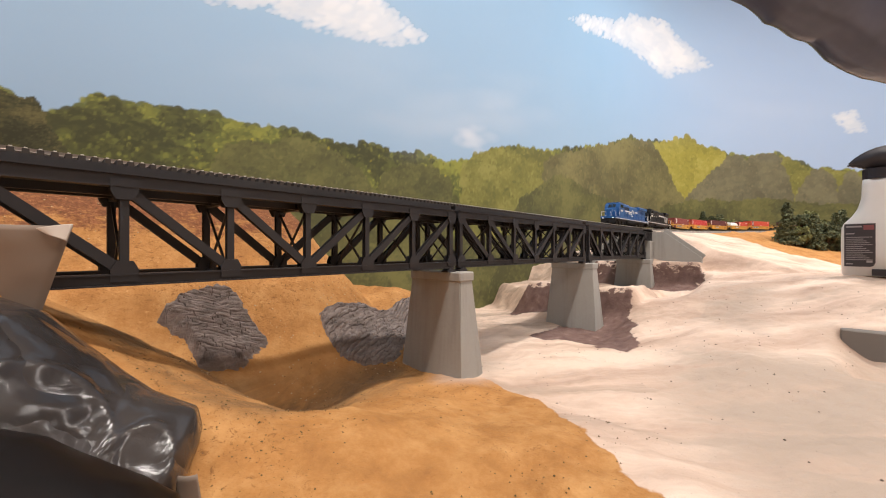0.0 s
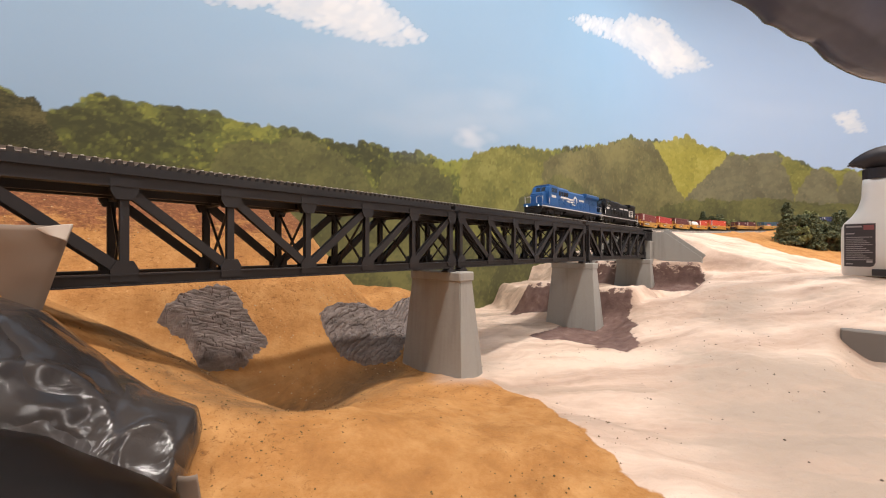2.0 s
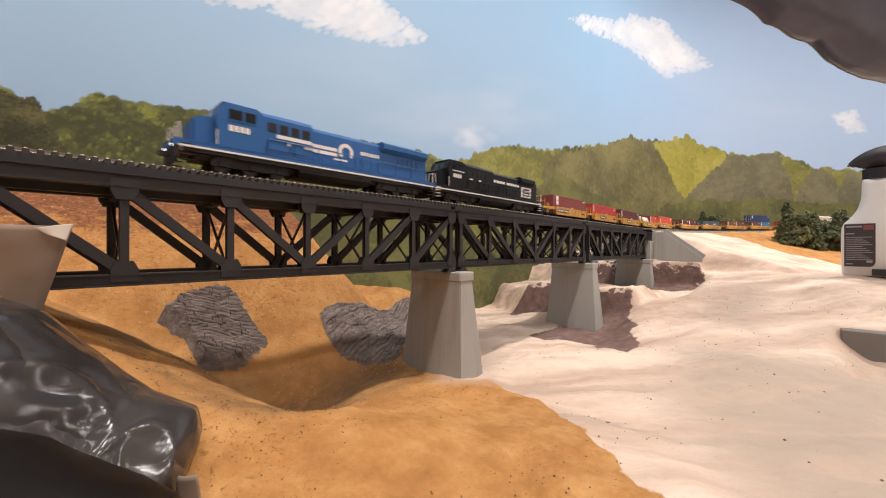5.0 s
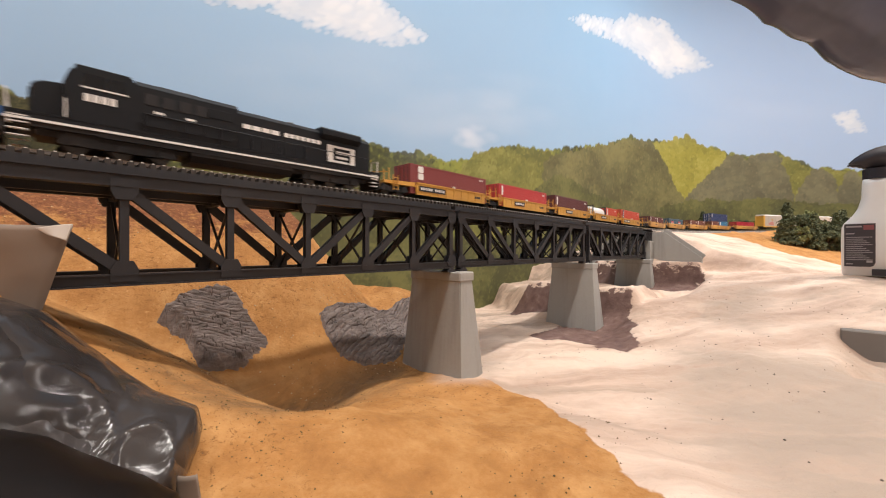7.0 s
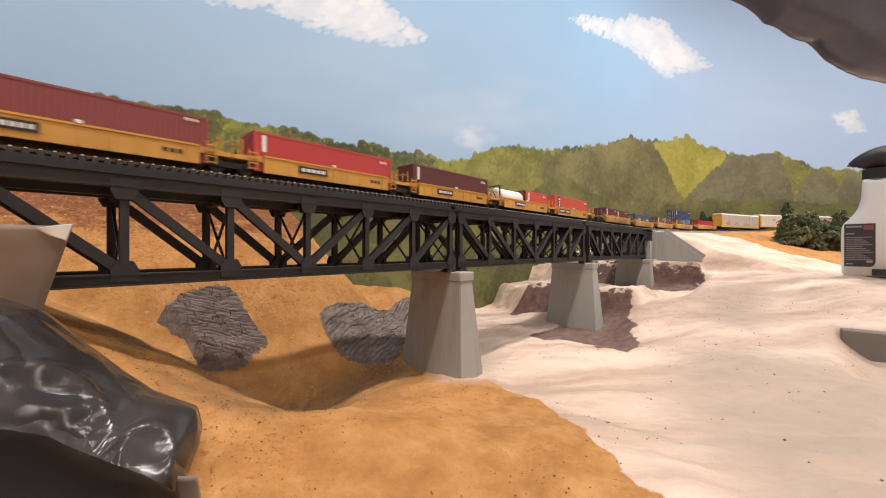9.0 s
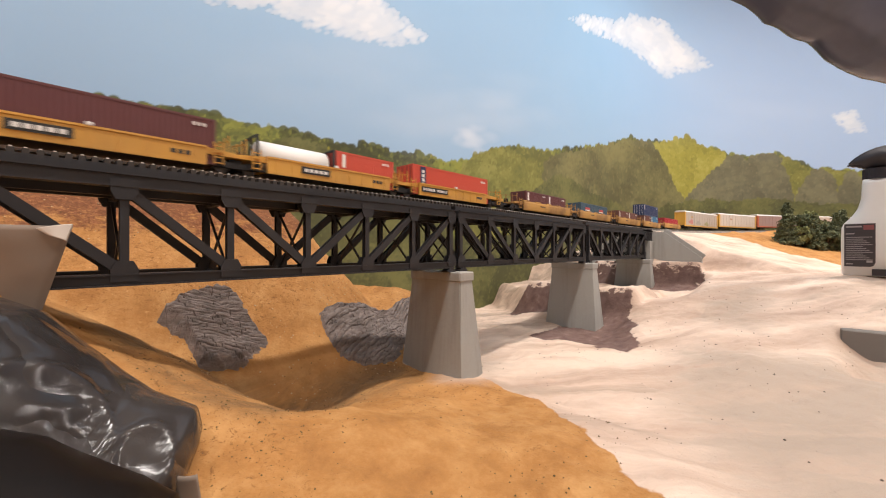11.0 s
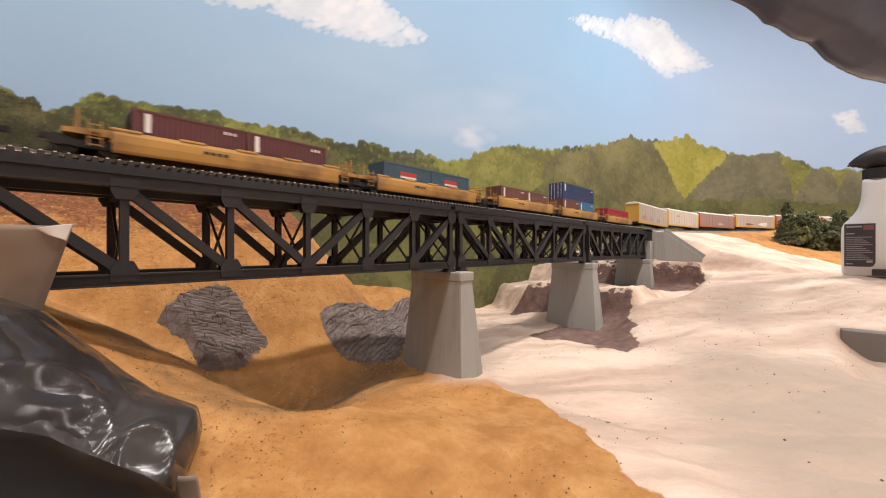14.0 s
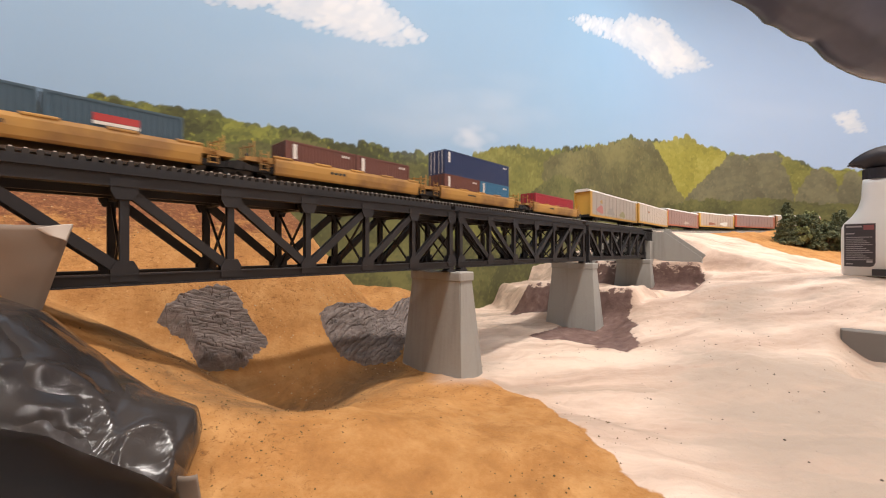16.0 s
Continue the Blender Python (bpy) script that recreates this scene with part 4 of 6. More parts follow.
def hanging_bag():
    """A dark plastic bag that hangs from the ceiling; its sagging belly comes down into view."""
    hb = new("hanging_bag")
    tagged(hb, "dark grey plastic bag hanging from the ceiling on a cord", "plastic bag")
    nu, nv = 140, 48
    hs = [0.30, 0.381, 0.409, 0.440, 0.457, 0.475, 0.500, 0.527, 0.551, 0.574, 0.600, 0.640, 0.72, 0.80]
    zs = [0.41, 0.338, 0.323, 0.302, 0.295, 0.288, 0.278, 0.257, 0.240, 0.229, 0.221, 0.213, 0.235, 0.43]
    verts, top = [], 0.62
    fwd, right = Vector((math.cos(HEAD), math.sin(HEAD), 0)), Vector((math.sin(HEAD), -math.cos(HEAD), 0))
    for i in range(nu + 1):
        h = 0.30 + 0.50 * i / nu
        low = float(np.interp(h, hs, zs))
        fat = 0.055 * math.sqrt(max(0.0001, 1 - (2 * i / nu - 1) ** 2))
        for j in range(nv):
            t = 2 * math.pi * j / nv
            c, sn = math.cos(t), math.sin(t)
            mid, half = (low + top) / 2, (top - low) / 2
            p = fwd * (0.5 + fat * math.copysign(abs(c) ** 0.6, c)) + right * h + Vector((0, 0, ht(mid + half * math.copysign(abs(sn) ** 0.8, sn))))
            q = p * 9
            verts.append(tuple(p + fwd * (0.004 * ridged(q, 11.0) + 0.003 * ridged(q * 2.6, 4.0))))
    faces = [(i * nv + j, i * nv + (j + 1) % nv, (i + 1) * nv + (j + 1) % nv, (i + 1) * nv + j) for i in range(nu) for j in range(nv)]
    faces += [tuple(range(nv)), tuple(range(nu * nv, (nu + 1) * nv))[::-1]]
    me = bpy.data.meshes.new("bag")
    me.from_pydata(verts, [], faces)
    me.materials.append(M_PLASTIC2)
    for p in me.polygons:
        p.use_smooth = True
    c = fwd * 0.5 + right * 0.5 + Vector((0, 0, ht(0.50)))
    ob = new("bag", me)
    ob.parent = hb
    part("cord", tube(bmesh.new(), [(c.x, c.y, c.z + 0.2), (c.x, c.y, 2.805)], 0.004, 8), M_SIGN0, hb)


M_PLASTIC2 = mat("grey_plastic_film", 0.22, 0.0, (0.055, 0.045, 0.045), 0.5)
_k = Net(M_PLASTIC2)
_k.colour(_k.ramp(_k.noise(9, 4), [(0.3, (0.046, 0.050, 0.072)), (0.7, (0.108, 0.114, 0.155))]))
_k.bump(_k.noise(40, 3), 0.002, 0.3)
M_SIGN0 = painted("dark_cord", (0.05, 0.045, 0.04), 0.7, 0.1, 60)
hanging_bag()


# ---- spray bottle ----
M_HDPE = painted("white_bottle_plastic", (0.70, 0.68, 0.65), 0.38, 0.06, 20)
M_TRIG = painted("black_trigger_plastic", (0.022, 0.020, 0.026), 0.4, 0.1, 60)
M_LABEL = painted("dark_label", (0.045, 0.036, 0.040), 0.45, 0.1, 60)
M_PRINT = painted("label_print", (0.34, 0.31, 0.30), 0.5, 0.05, 60)
M_PRINT2 = painted("label_print_red", (0.22, 0.07, 0.07), 0.5, 0.05, 60)


def loft(bm, rows, n=40, power=3.0):
    """Rounded boxes stacked: rows of (z, half width, half depth, x offset)."""
    rings = []
    for z, hw, hd, ox in rows:
        ring = []
        for i in range(n):
            t = 2 * math.pi * i / n
            c, s = math.cos(t), math.sin(t)
            e = 2 / power
            ring.append(bm.verts.new((ox + hw * math.copysign(abs(c) ** e, c), hd * math.copysign(abs(s) ** e, s), z)))
        rings.append(ring)
    for a, b in zip(rings, rings[1:]):
        for i in range(n):
            bm.faces.new((a[i], a[(i + 1) % n], b[(i + 1) % n], b[i]))
    bm.faces.new(rings[0][::-1])
    bm.faces.new(rings[-1])
    return bm


def spray_bottle():
    sb = new("spray_bottle")
    tagged(sb, "white plastic spray bottle with black trigger and dark label", "spray bottle")
    rows = [(0.0, 0.044, 0.024, 0), (0.003, 0.047, 0.027, 0), (0.06, 0.048, 0.028, 0), (0.094, 0.047, 0.0275, 0), (0.103, 0.043, 0.026, 0), (0.115, 0.034, 0.024, 0.001), (0.130, 0.0265, 0.021, 0.002), (0.150, 0.0225, 0.019, 0.003), (0.176, 0.0215, 0.0185, 0.003), (0.186, 0.0205, 0.018, 0.003)]
    part("body", loft(bmesh.new(), rows), M_HDPE, sb, smooth=True)
    bm = bmesh.new()
    disc(bm, (0.003, 0, 0.196), (0, 0, 1), 0.0205, 0.020, 32)
    for i in range(32):
        t = 2 * math.pi * i / 32
        box(bm, 0.003 + 0.0205 * math.cos(t) - 0.0008, 0.003 + 0.0205 * math.cos(t) + 0.0008, 0.0205 * math.sin(t) - 0.0008, 0.0205 * math.sin(t) + 0.0008, 0.187, 0.205)
    part("collar", bm, M_TRIG, sb)
    o = [(-0.040, 0.2185), (-0.036, 0.2145), (-0.022, 0.214), (-0.014, 0.206), (0.022, 0.206), (0.030, 0.212), (0.050, 0.216), (0.052, 0.236), (0.040, 0.247), (0.020, 0.2495), (-0.005, 0.245), (-0.024, 0.2345)]
    bm = prism(bmesh.new(), o, -0.012, 0.012)
    bmesh.ops.bevel(bm, geom=bm.edges[:], offset=0.004, segments=3, affect="EDGES")
    part("trigger_head", bm, M_TRIG, sb, smooth=True)
    o = [(0.030, 0.214), (0.040, 0.214), (0.050, 0.180), (0.046, 0.176), (0.040, 0.184)]
    part("trigger", prism(bmesh.new(), o, -0.006, 0.006), M_TRIG, sb)
    # label wraps the front
    def on_front(x0, x1, z0, z1, off, m, name, parent, r=0.0):
        n = 14
        bm = bmesh.new()
        rows = []
        for i in range(n + 1):
            x = x0 + (x1 - x0) * i / n
            cut = r * (1 - math.sqrt(max(0, 1 - max(0, 1 - (x1 - x) / r) ** 2))) if r and x1 - x < r else 0
            y = -0.0278 * max(0.0, 1 - (abs(x) / 0.048) ** 3) ** (1 / 3) - off
            rows.append([bm.verts.new((x, y, z0 + cut)), bm.verts.new((x, y, z1)), bm.verts.new((x, y + 0.0012, z1)), bm.verts.new((x, y + 0.0012, z0 + cut))])
        for a, b in zip(rows, rows[1:]):
            for j in range(4):
                bm.faces.new((a[j], b[j], b[(j + 1) % 4], a[(j + 1) % 4]))
        bmesh.ops.recalc_face_normals(bm, faces=bm.faces[:])
        return part(name, bm, m, parent)
    lab = on_front(-0.0425, 0.000, 0.018, 0.1005, 0.0008, M_LABEL, "label", sb, 0.008)
    on_front(-0.040, -0.018, 0.0935, 0.0965, 0.0012, M_PRINT, "print_line", lab)
    on_front(-0.016, -0.002, 0.0885, 0.0975, 0.0012, M_PRINT2, "print_block", lab)
    on_front(-0.040, -0.028, 0.0805, 0.0825, 0.0012, M_PRINT, "print_line", lab)
    for i in range(13):
        z = 0.074 - i * 0.0036
        on_front(-0.040, -0.004 - 0.004 * ((i * 7) % 4), z, z + 0.0011, 0.0011, M_PRINT, "print_line", lab)
    on_front(-0.040, -0.030, 0.022, 0.024, 0.0011, M_PRINT, "print_line", lab)
    on_front(-0.012, -0.004, 0.026, 0.030, 0.0012, M_PRINT, "print_block", lab)
    on_front(-0.005, 0.040, 0.0015, 0.014, 0.0010, M_TRIG, "base_band", sb)
    sb.matrix_world = pose(1.166, -0.108, ht(-0.0545), 0, 0, -95.3)
    sb.scale = (1.02, 1.0, 1.05)
    return sb


spray_bottle()


# ---- trees ----
def leaf_paint(name, dark, light):
    m = mat(name, 0.7, spec=0.2)
    k = Net(m)
    g = k.n.new("ShaderNodeNewGeometry")
    c = k.ramp(g.outputs["Random Per Island"], [(0.1, dark), (0.9, light)])
    k.colour(k.mix(k.math("MULTIPLY", k.noise(25, 3), 0.5), c, dark))
    return m


M_LEAF = leaf_paint("foliage_dark", (0.080, 0.092, 0.052), (0.150, 0.162, 0.082))
M_LEAF2 = leaf_paint("foliage_olive", (0.120, 0.130, 0.055), (0.270, 0.275, 0.115))
M_BARK = painted("bark", (0.075, 0.055, 0.040), 0.9, 0.3, 90)


def leaves(rng, spots, size):
    """Small folded leaf clumps at the given spots."""
    verts, faces = [], []
    for p in spots:
        d = rng.normal(size=3)
        d /= np.linalg.norm(d)
        e = np.cross(d, rng.normal(size=3))
        e /= np.linalg.norm(e)
        s = size * rng.uniform(0.6, 1.4)
        n = np.cross(d, e) * s * 0.35
        k = len(verts)
        verts += [tuple(p - d * s), tuple(p + e * s * 0.6 + n), tuple(p + d * s), tuple(p - e * s * 0.6 + n)]
        faces += [(k, k + 1, k + 2), (k, k + 2, k + 3)]
    return verts, faces


def model_tree(x, y, height, wide, kind, seed):
    rng = np.random.default_rng(seed)
    t = new("model_tree")
    z0 = ground_z(x, y) - 0.004
    t.location = (x, y, z0)
    spots, limbs = [], bmesh.new()
    if kind == "conifer":
        for i in range(34):
            f = 0.10 + 0.88 * i / 34
            r = wide * (1 - f) ** 0.85 * rng.uniform(0.75, 1.15)
            for j in range(7):
                a = rng.uniform(0, 6.283)
                tip = np.array([math.cos(a) * r, math.sin(a) * r, height * f - 0.25 * r])
                root = np.array([0, 0, height * f])
                if i % 3 == 0 and j < 3:
                    tube(limbs, [tuple(root), tuple(tip)], [0.0012, 0.0005], 4)
                for q in range(12):
                    spots.append(root + (tip - root) * rng.uniform(0.25, 1.0) + rng.normal(size=3) * 0.0032)
    else:
        for i in range(26):
            a, f = rng.uniform(0, 6.283), rng.uniform(0.3, 0.95)
            r = wide * math.sin(math.pi * min(0.95, f * 0.9)) * rng.uniform(0.4, 1.0)
            c = np.array([math.cos(a) * r, math.sin(a) * r, height * f])
            tube(limbs, [(0, 0, height * f * 0.4), tuple(c)], [0.0016, 0.0005], 4)
            for q in range(70):
                v = rng.normal(size=3)
                v *= height * 0.13 * rng.uniform(0.5, 1.0) / np.linalg.norm(v)
                spots.append(c + v)
    tube(limbs, [(0, 0, 0), (0.001, 0, height * 0.5), (0, 0, height * 0.93)], [height * 0.03, height * 0.02, 0.0006], 7)
    part("trunk", limbs, M_BARK, t)
    v, f = leaves(rng, spots, 0.0052)
    me = bpy.data.meshes.new("crown")
    me.from_pydata(v, [], f)
    me.materials.append(M_LEAF if kind == "conifer" or seed % 2 else M_LEAF2)
    ob = new("crown", me)
    ob.parent = t
    return tagged(t, "dark green model conifer beside the track" if kind == "conifer" else "bushy olive model tree beside the track", "tree", "trees beside the track")


for i, (x, y, h, w, kind) in enumerate(((2.00, 0.045, 0.165, 0.050, "conifer"), (2.06, 0.000, 0.125, 0.045, "bush"), (2.05, -0.035, 0.140, 0.036, "conifer"), (2.10, -0.055, 0.110, 0.050, "bush"), (2.11, -0.095, 0.150, 0.040, "conifer"), (2.16, -0.130, 0.120, 0.050, "bush"), (2.02, 0.020, 0.085, 0.045, "bush"), (2.09, -0.075, 0.075, 0.045, "bush"), (2.22, -0.02, 0.12, 0.05, "bush"), (2.26, -0.12, 0.15, 0.05, "conifer"), (2.20, -0.18, 0.15, 0.045, "conifer"),
        (2.05, 0.36, 0.100, 0.045, "bush"), (2.14, 0.34, 0.150, 0.026, "conifer"), (2.22, 0.30, 0.120, 0.055, "bush"), (2.30, 0.27, 0.110, 0.060, "bush"), (2.42, 0.22, 0.105, 0.055, "bush"), (2.50, 0.18, 0.10, 0.05, "bush"))):
    model_tree(x, y, h, w, kind, 40 + i)


# ---- bare base and grit ----
bed = new("plastic_strip", mesh_of("plastic_strip", B(0.788, 0.835, -0.42, -0.040, ht(-0.17), ht(-0.1145), bevel=0.0015), painted("grey_plastic", (0.165, 0.145, 0.128), 0.6, 0.2, 40)))
tagged(bed, "dull grey plastic strip edging a notch in the white plaster", "strip")


def scatter(name, label, count, box_, size, material, seed, ok):
    rng = np.random.default_rng(seed)
    verts, faces = [], []
    while count:
        x, y = rng.uniform(box_[0], box_[1]), rng.uniform(box_[2], box_[3])
        if not ok(x, y, rng):
            continue
        count -= 1
        s = size * rng.uniform(0.4, 1.0) ** 1.6
        c = np.array([x, y, ground_z(x, y) + s * 0.25])
        k = len(verts)
        pts = np.array([(1, 0, 0), (0, 1, 0), (-1, 0, 0), (0, -1, 0), (0, 0, 0.8), (0, 0, -0.8)]) * s * rng.uniform(0.5, 1.1, (6, 1))
        a = rng.uniform(0, 6.283)
        rot = np.array([[math.cos(a), -math.sin(a), 0], [math.sin(a), math.cos(a), 0], [0, 0, 1]])
        verts += [tuple(c + rot @ p) for p in pts]
        faces += [(k, k + 1, k + 4), (k + 1, k + 2, k + 4), (k + 2, k + 3, k + 4), (k + 3, k, k + 4), (k + 1, k, k + 5), (k + 2, k + 1, k + 5), (k + 3, k + 2, k + 5), (k, k + 3, k + 5)]
    me = bpy.data.meshes.new(name)
    me.from_pydata(verts, [], faces)
    me.materials.append(material)
    return tagged(new(name, me), label, "grit", kind="stuff")


def clump(x, y, rng):
    return noise.noise(Vector((x * 14, y * 14, 8.0))) > rng.uniform(-0.25, 0.75)


M_GRIT = painted("dark_grit", (0.10, 0.075, 0.055), 0.9, 0.3, 200)
M_TURF = painted("turf_flecks", (0.115, 0.075, 0.025), 0.9, 0.3, 200)
scatter("turf_crumbs", "scattered dark olive turf crumbs on ochre ground", 900, (0.02, 0.33, 0.08, 0.62), 0.0011, M_TURF, 5, lambda x, y, r: clump(x, y, r) and y > 0.12 - x * 0.2)
scatter("grit", "scattered dark grit on white plaster", 300, (0.34, 1.0, -0.15, 0.30), 0.0015, M_GRIT, 6, clump)
scatter("wood_chips", "pale crumbs on the ochre slope", 700, (-0.02, 0.42, 0.36, 0.62), 0.0016, painted("pale_crumbs", (0.50, 0.36, 0.20), 0.9, 0.3, 200), 7, clump)


# ---- rolling stock: front towards -x, z counted from the rail top, full-size metres through K ----
K = 1 / 87.0
M_BLUE = painted("loco_blue", (0.024, 0.105, 0.300), 0.38, 0.08, 50, spec=0.35)
M_BLACK = painted("loco_black", (0.0065, 0.007, 0.009), 0.45, 0.10, 50, dirt=(0.03, 0.028, 0.028), spec=0.25)
M_GREY = painted("running_gear", (0.016, 0.015, 0.016), 0.6, 0.45, 90, dirt=(0.060, 0.050, 0.045), spec=0.25)
M_WHITE = painted("white_paint", (0.72, 0.70, 0.67), 0.5, 0.1, 80)
M_SILVER = painted("worn_wheel", (0.07, 0.065, 0.062), 0.45, 0.3, 90, metal=0.6)
M_YEL = painted("car_yellow", (0.56, 0.29, 0.050), 0.5, 0.45, 45, dirt=(0.20, 0.10, 0.04))
M_YEL2 = painted("weathered_yellow", (0.47, 0.255, 0.060), 0.6, 0.85, 110, dirt=(0.17, 0.085, 0.04))
M_SIGN = painted("sign_black", (0.02, 0.02, 0.02), 0.5, 0.05, 80)
M_GLASS = mat("dark_cab_glass", 0.08, 0.0, (0.01, 0.012, 0.015), 0.6)
M_LAMP = mat("headlight_glow", 0.3, 0.0, (1, 0.95, 0.85))
M_LAMP.node_tree.nodes["Principled BSDF"].inputs["Emission Color"].default_value = (1, 0.93, 0.8, 1)
M_LAMP.node_tree.nodes["Principled BSDF"].inputs["Emission Strength"].default_value = 2.5
MOVES = []


def sc(o):
    return [(a * K, b * K) for a, b in o]


def KB(x0, x1, y0, y1, z0, z1, bevel=0.0):
    return B(x0 * K, x1 * K, y0 * K, y1 * K, z0 * K, z1 * K, bevel=bevel * K)


def kbox(bm, x0, x1, y0, y1, z0, z1, bevel=0.0):
    return box(bm, x0 * K, x1 * K, y0 * K, y1 * K, z0 * K, z1 * K, bevel=bevel * K)


def bogie(parent, x, axles, pitch, r=0.5, gear=M_GREY):
    """A truck with side frames and wheelsets."""
    half = pitch * (axles - 1) / 2
    bm = bmesh.new()
    for y in (-1.08, 1.08):
        o = [(x - half - 0.75, 0.42), (x - half - 0.5, 0.35), (x + half + 0.5, 0.35), (x + half + 0.75, 0.42), (x + half + 0.5, 0.98), (x + 0.5, 0.72 if axles == 2 else 1.12), (x - 0.5, 0.72 if axles == 2 else 1.12), (x - half - 0.5, 0.98)]
        prism(bm, sc(o), (y - 0.12) * K, (y + 0.12) * K)
        for i in range(axles):
            cx = x - half + i * pitch
            kbox(bm, cx - 0.22, cx + 0.22, y - 0.24, y + 0.24, 0.38, 0.72)
    kbox(bm, x - 0.4, x + 0.4, -1.0, 1.0, 0.6, 0.95)
    t = part("truck", bm, gear, parent)
    for i in range(axles):
        bm = bmesh.new()
        cx = x - half + i * pitch
        for y in (-0.78, 0.78):
            disc(bm, (cx * K, y * K, r * K), (0, 1, 0), r * K, 0.13 * K, 16)
        disc(bm, (cx * K, 0, r * K), (0, 1, 0), 0.09 * K, 1.5 * K, 8)
        part("wheelset", bm, M_SILVER, t)


def bars(parent, x0, x1, z0, z1, y, n, gap, material, name="lettering"):
    """Lettering that cannot be read: plain bars on a side at y."""
    bm = bmesh.new()
    w = (x1 - x0 + gap) / n
    for i in range(n):
        kbox(bm, x0 + i * w, x0 + i * w + w - gap, y - 0.02, y + 0.02, z0, z1)
    return part(name, bm, material, parent)


def locomotive(body, label, blue):
    lo = new("locomotive")
    tagged(lo, label, "locomotive", "locomotives of the train")
    L = 11.0
    bm = KB(-L, L, -1.40, 1.40, 1.02, 1.26)
    kbox(bm, -L + 1.0, L - 1.0, -0.95, 0.95, 0.70, 1.03)
    kbox(bm, -L + 3.4, L - 3.4, -1.46, 1.46, 0.95, 1.20)
    part("underframe", bm, M_GREY, lo)
    part("side_sill", KB(-L, L, -1.48, 1.48, 1.262, 1.615), body, lo)
    for y in (-1.18, 1.18):
        part("air_reservoir", tube(bmesh.new(), [(-3.2 * K, y * K, 1.02 * K), (3.1 * K, y * K, 1.02 * K)], 0.2 * K, 10), M_GREY, lo, smooth=True)
    bm = bmesh.new()
    for y in (-1.53, 1.53):
        kbox(bm, -L, L, y * 0.985 - 0.03, y * 0.985 + 0.03, 1.25, 1.37)
    part("sill_stripe", bm, M_WHITE, lo, "white sill stripe")
    part("walkway", KB(-L, L, -1.5, 1.5, 1.62, 1.72), body, lo)
    part("fuel_tank", prism(bmesh.new(), [(-1.4 * K, 0.75 * K), (-1.0 * K, 0.42 * K), (1.0 * K, 0.42 * K), (1.4 * K, 0.75 * K), (1.4 * K, 1.25 * K), (-1.4 * K, 1.25 * K)], -3.3 * K, 3.2 * K, "x"), M_GREY, lo)
    bogie(lo, -6.6, 3, 1.85, 0.53)
    bogie(lo, 6.6, 3, 1.85, 0.53)
    for sx in (-1, 1):
        o = [(-1.30, 0.30), (1.30, 0.30), (1.45, 0.62), (1.45, 1.28), (-1.45, 1.28), (-1.45, 0.62)]
        part("anticlimber", prism(bmesh.new(), sc([(-1.5, 1.28), (1.5, 1.28), (1.5, 1.72), (-1.5, 1.72)]), (sx * L) * K, (sx * (L + 0.24)) * K, "x"), body, lo)
        part("pilot", prism(bmesh.new(), sc(o), (sx * L) * K, (sx * (L + 0.18)) * K, "x"), M_GREY, lo)
        bm = KB(sx * (L + 0.1), sx * (L + 0.75), -0.14, 0.14, 0.75, 1.05) if sx > 0 else KB(sx * (L + 0.75), sx * (L + 0.1), -0.14, 0.14, 0.75, 1.05)
        part("coupler", bm, M_GREY, lo)
        for sy in (-1, 1):
            bm = bmesh.new()
            for i in range(4):
                z = 0.45 + i * 0.32
                x = sx * (L - 0.45)
                kbox(bm, x - 0.35, x + 0.35, sy * 1.38 - 0.16, sy * 1.38 + 0.16, z, z + 0.05)
            part("step", bm, M_WHITE if not blue else M_GREY, lo)
    # cab and nose
    nose = [(-10.2, 1.72), (-8.3, 1.72), (-8.3, 3.55), (-8.75, 3.6), (-9.85, 3.5), (-10.2, 3.15)]
    bm = prism(bmesh.new(), sc(nose), -1.05 * K, 1.05 * K)
    bmesh.ops.bevel(bm, geom=bm.edges[:], offset=0.12 * K, segments=2, affect="EDGES")
    part("nose", bm, body, lo)
    cab = [(-8.75, 1.72), (-6.0, 1.72), (-6.0, 4.45), (-6.4, 4.62), (-8.35, 4.62), (-8.65, 4.45), (-9.0, 3.55)]
    bm = prism(bmesh.new(), sc(cab), -1.5 * K, 1.5 * K)
    bmesh.ops.bevel(bm, geom=[e for e in bm.edges if min(v.co.z for v in e.verts) > 3.4 * K], offset=0.14 * K, segments=2, affect="EDGES")
    part("cab", bm, body, lo)
    part("cab_roof", KB(-8.5, -6.2, -1.2, 1.2, 4.6, 4.72, 0.05), body if blue else M_BLACK, lo)
    for y in (-0.75, 0.05):
        bm = prism(bmesh.new(), sc([(-9.01, 3.62), (-8.74, 4.32), (-8.70, 4.32), (-8.97, 3.62)]), y * K, (y + 0.7) * K)
        part("windshield", bm, M_GLASS, lo, "dark cab windshield")
    for y in (-1.51, 1.51):
        part("side_window", KB(-8.2, -7.35, y - 0.02, y + 0.02, 3.55, 4.2), M_GLASS, lo)
        part("side_window", KB(-7.2, -6.5, y - 0.02, y + 0.02, 3.55, 4.2), M_GLASS, lo)
        part("window_frame", KB(-8.3, -6.4, y - 0.03, y + 0.03, 3.44, 3.52), M_WHITE if not blue else body, lo)
        bars(lo, -8.2, -6.9, 2.75, 3.15, y, 4, 0.08, M_WHITE, "cab_number")
        part("handrail", tube(bmesh.new(), [((-8.9) * K, y * 0.98 * K, 1.72 * K), ((-8.9) * K, y * 0.98 * K, 2.7 * K)], 0.04 * K, 6), M_WHITE, lo)
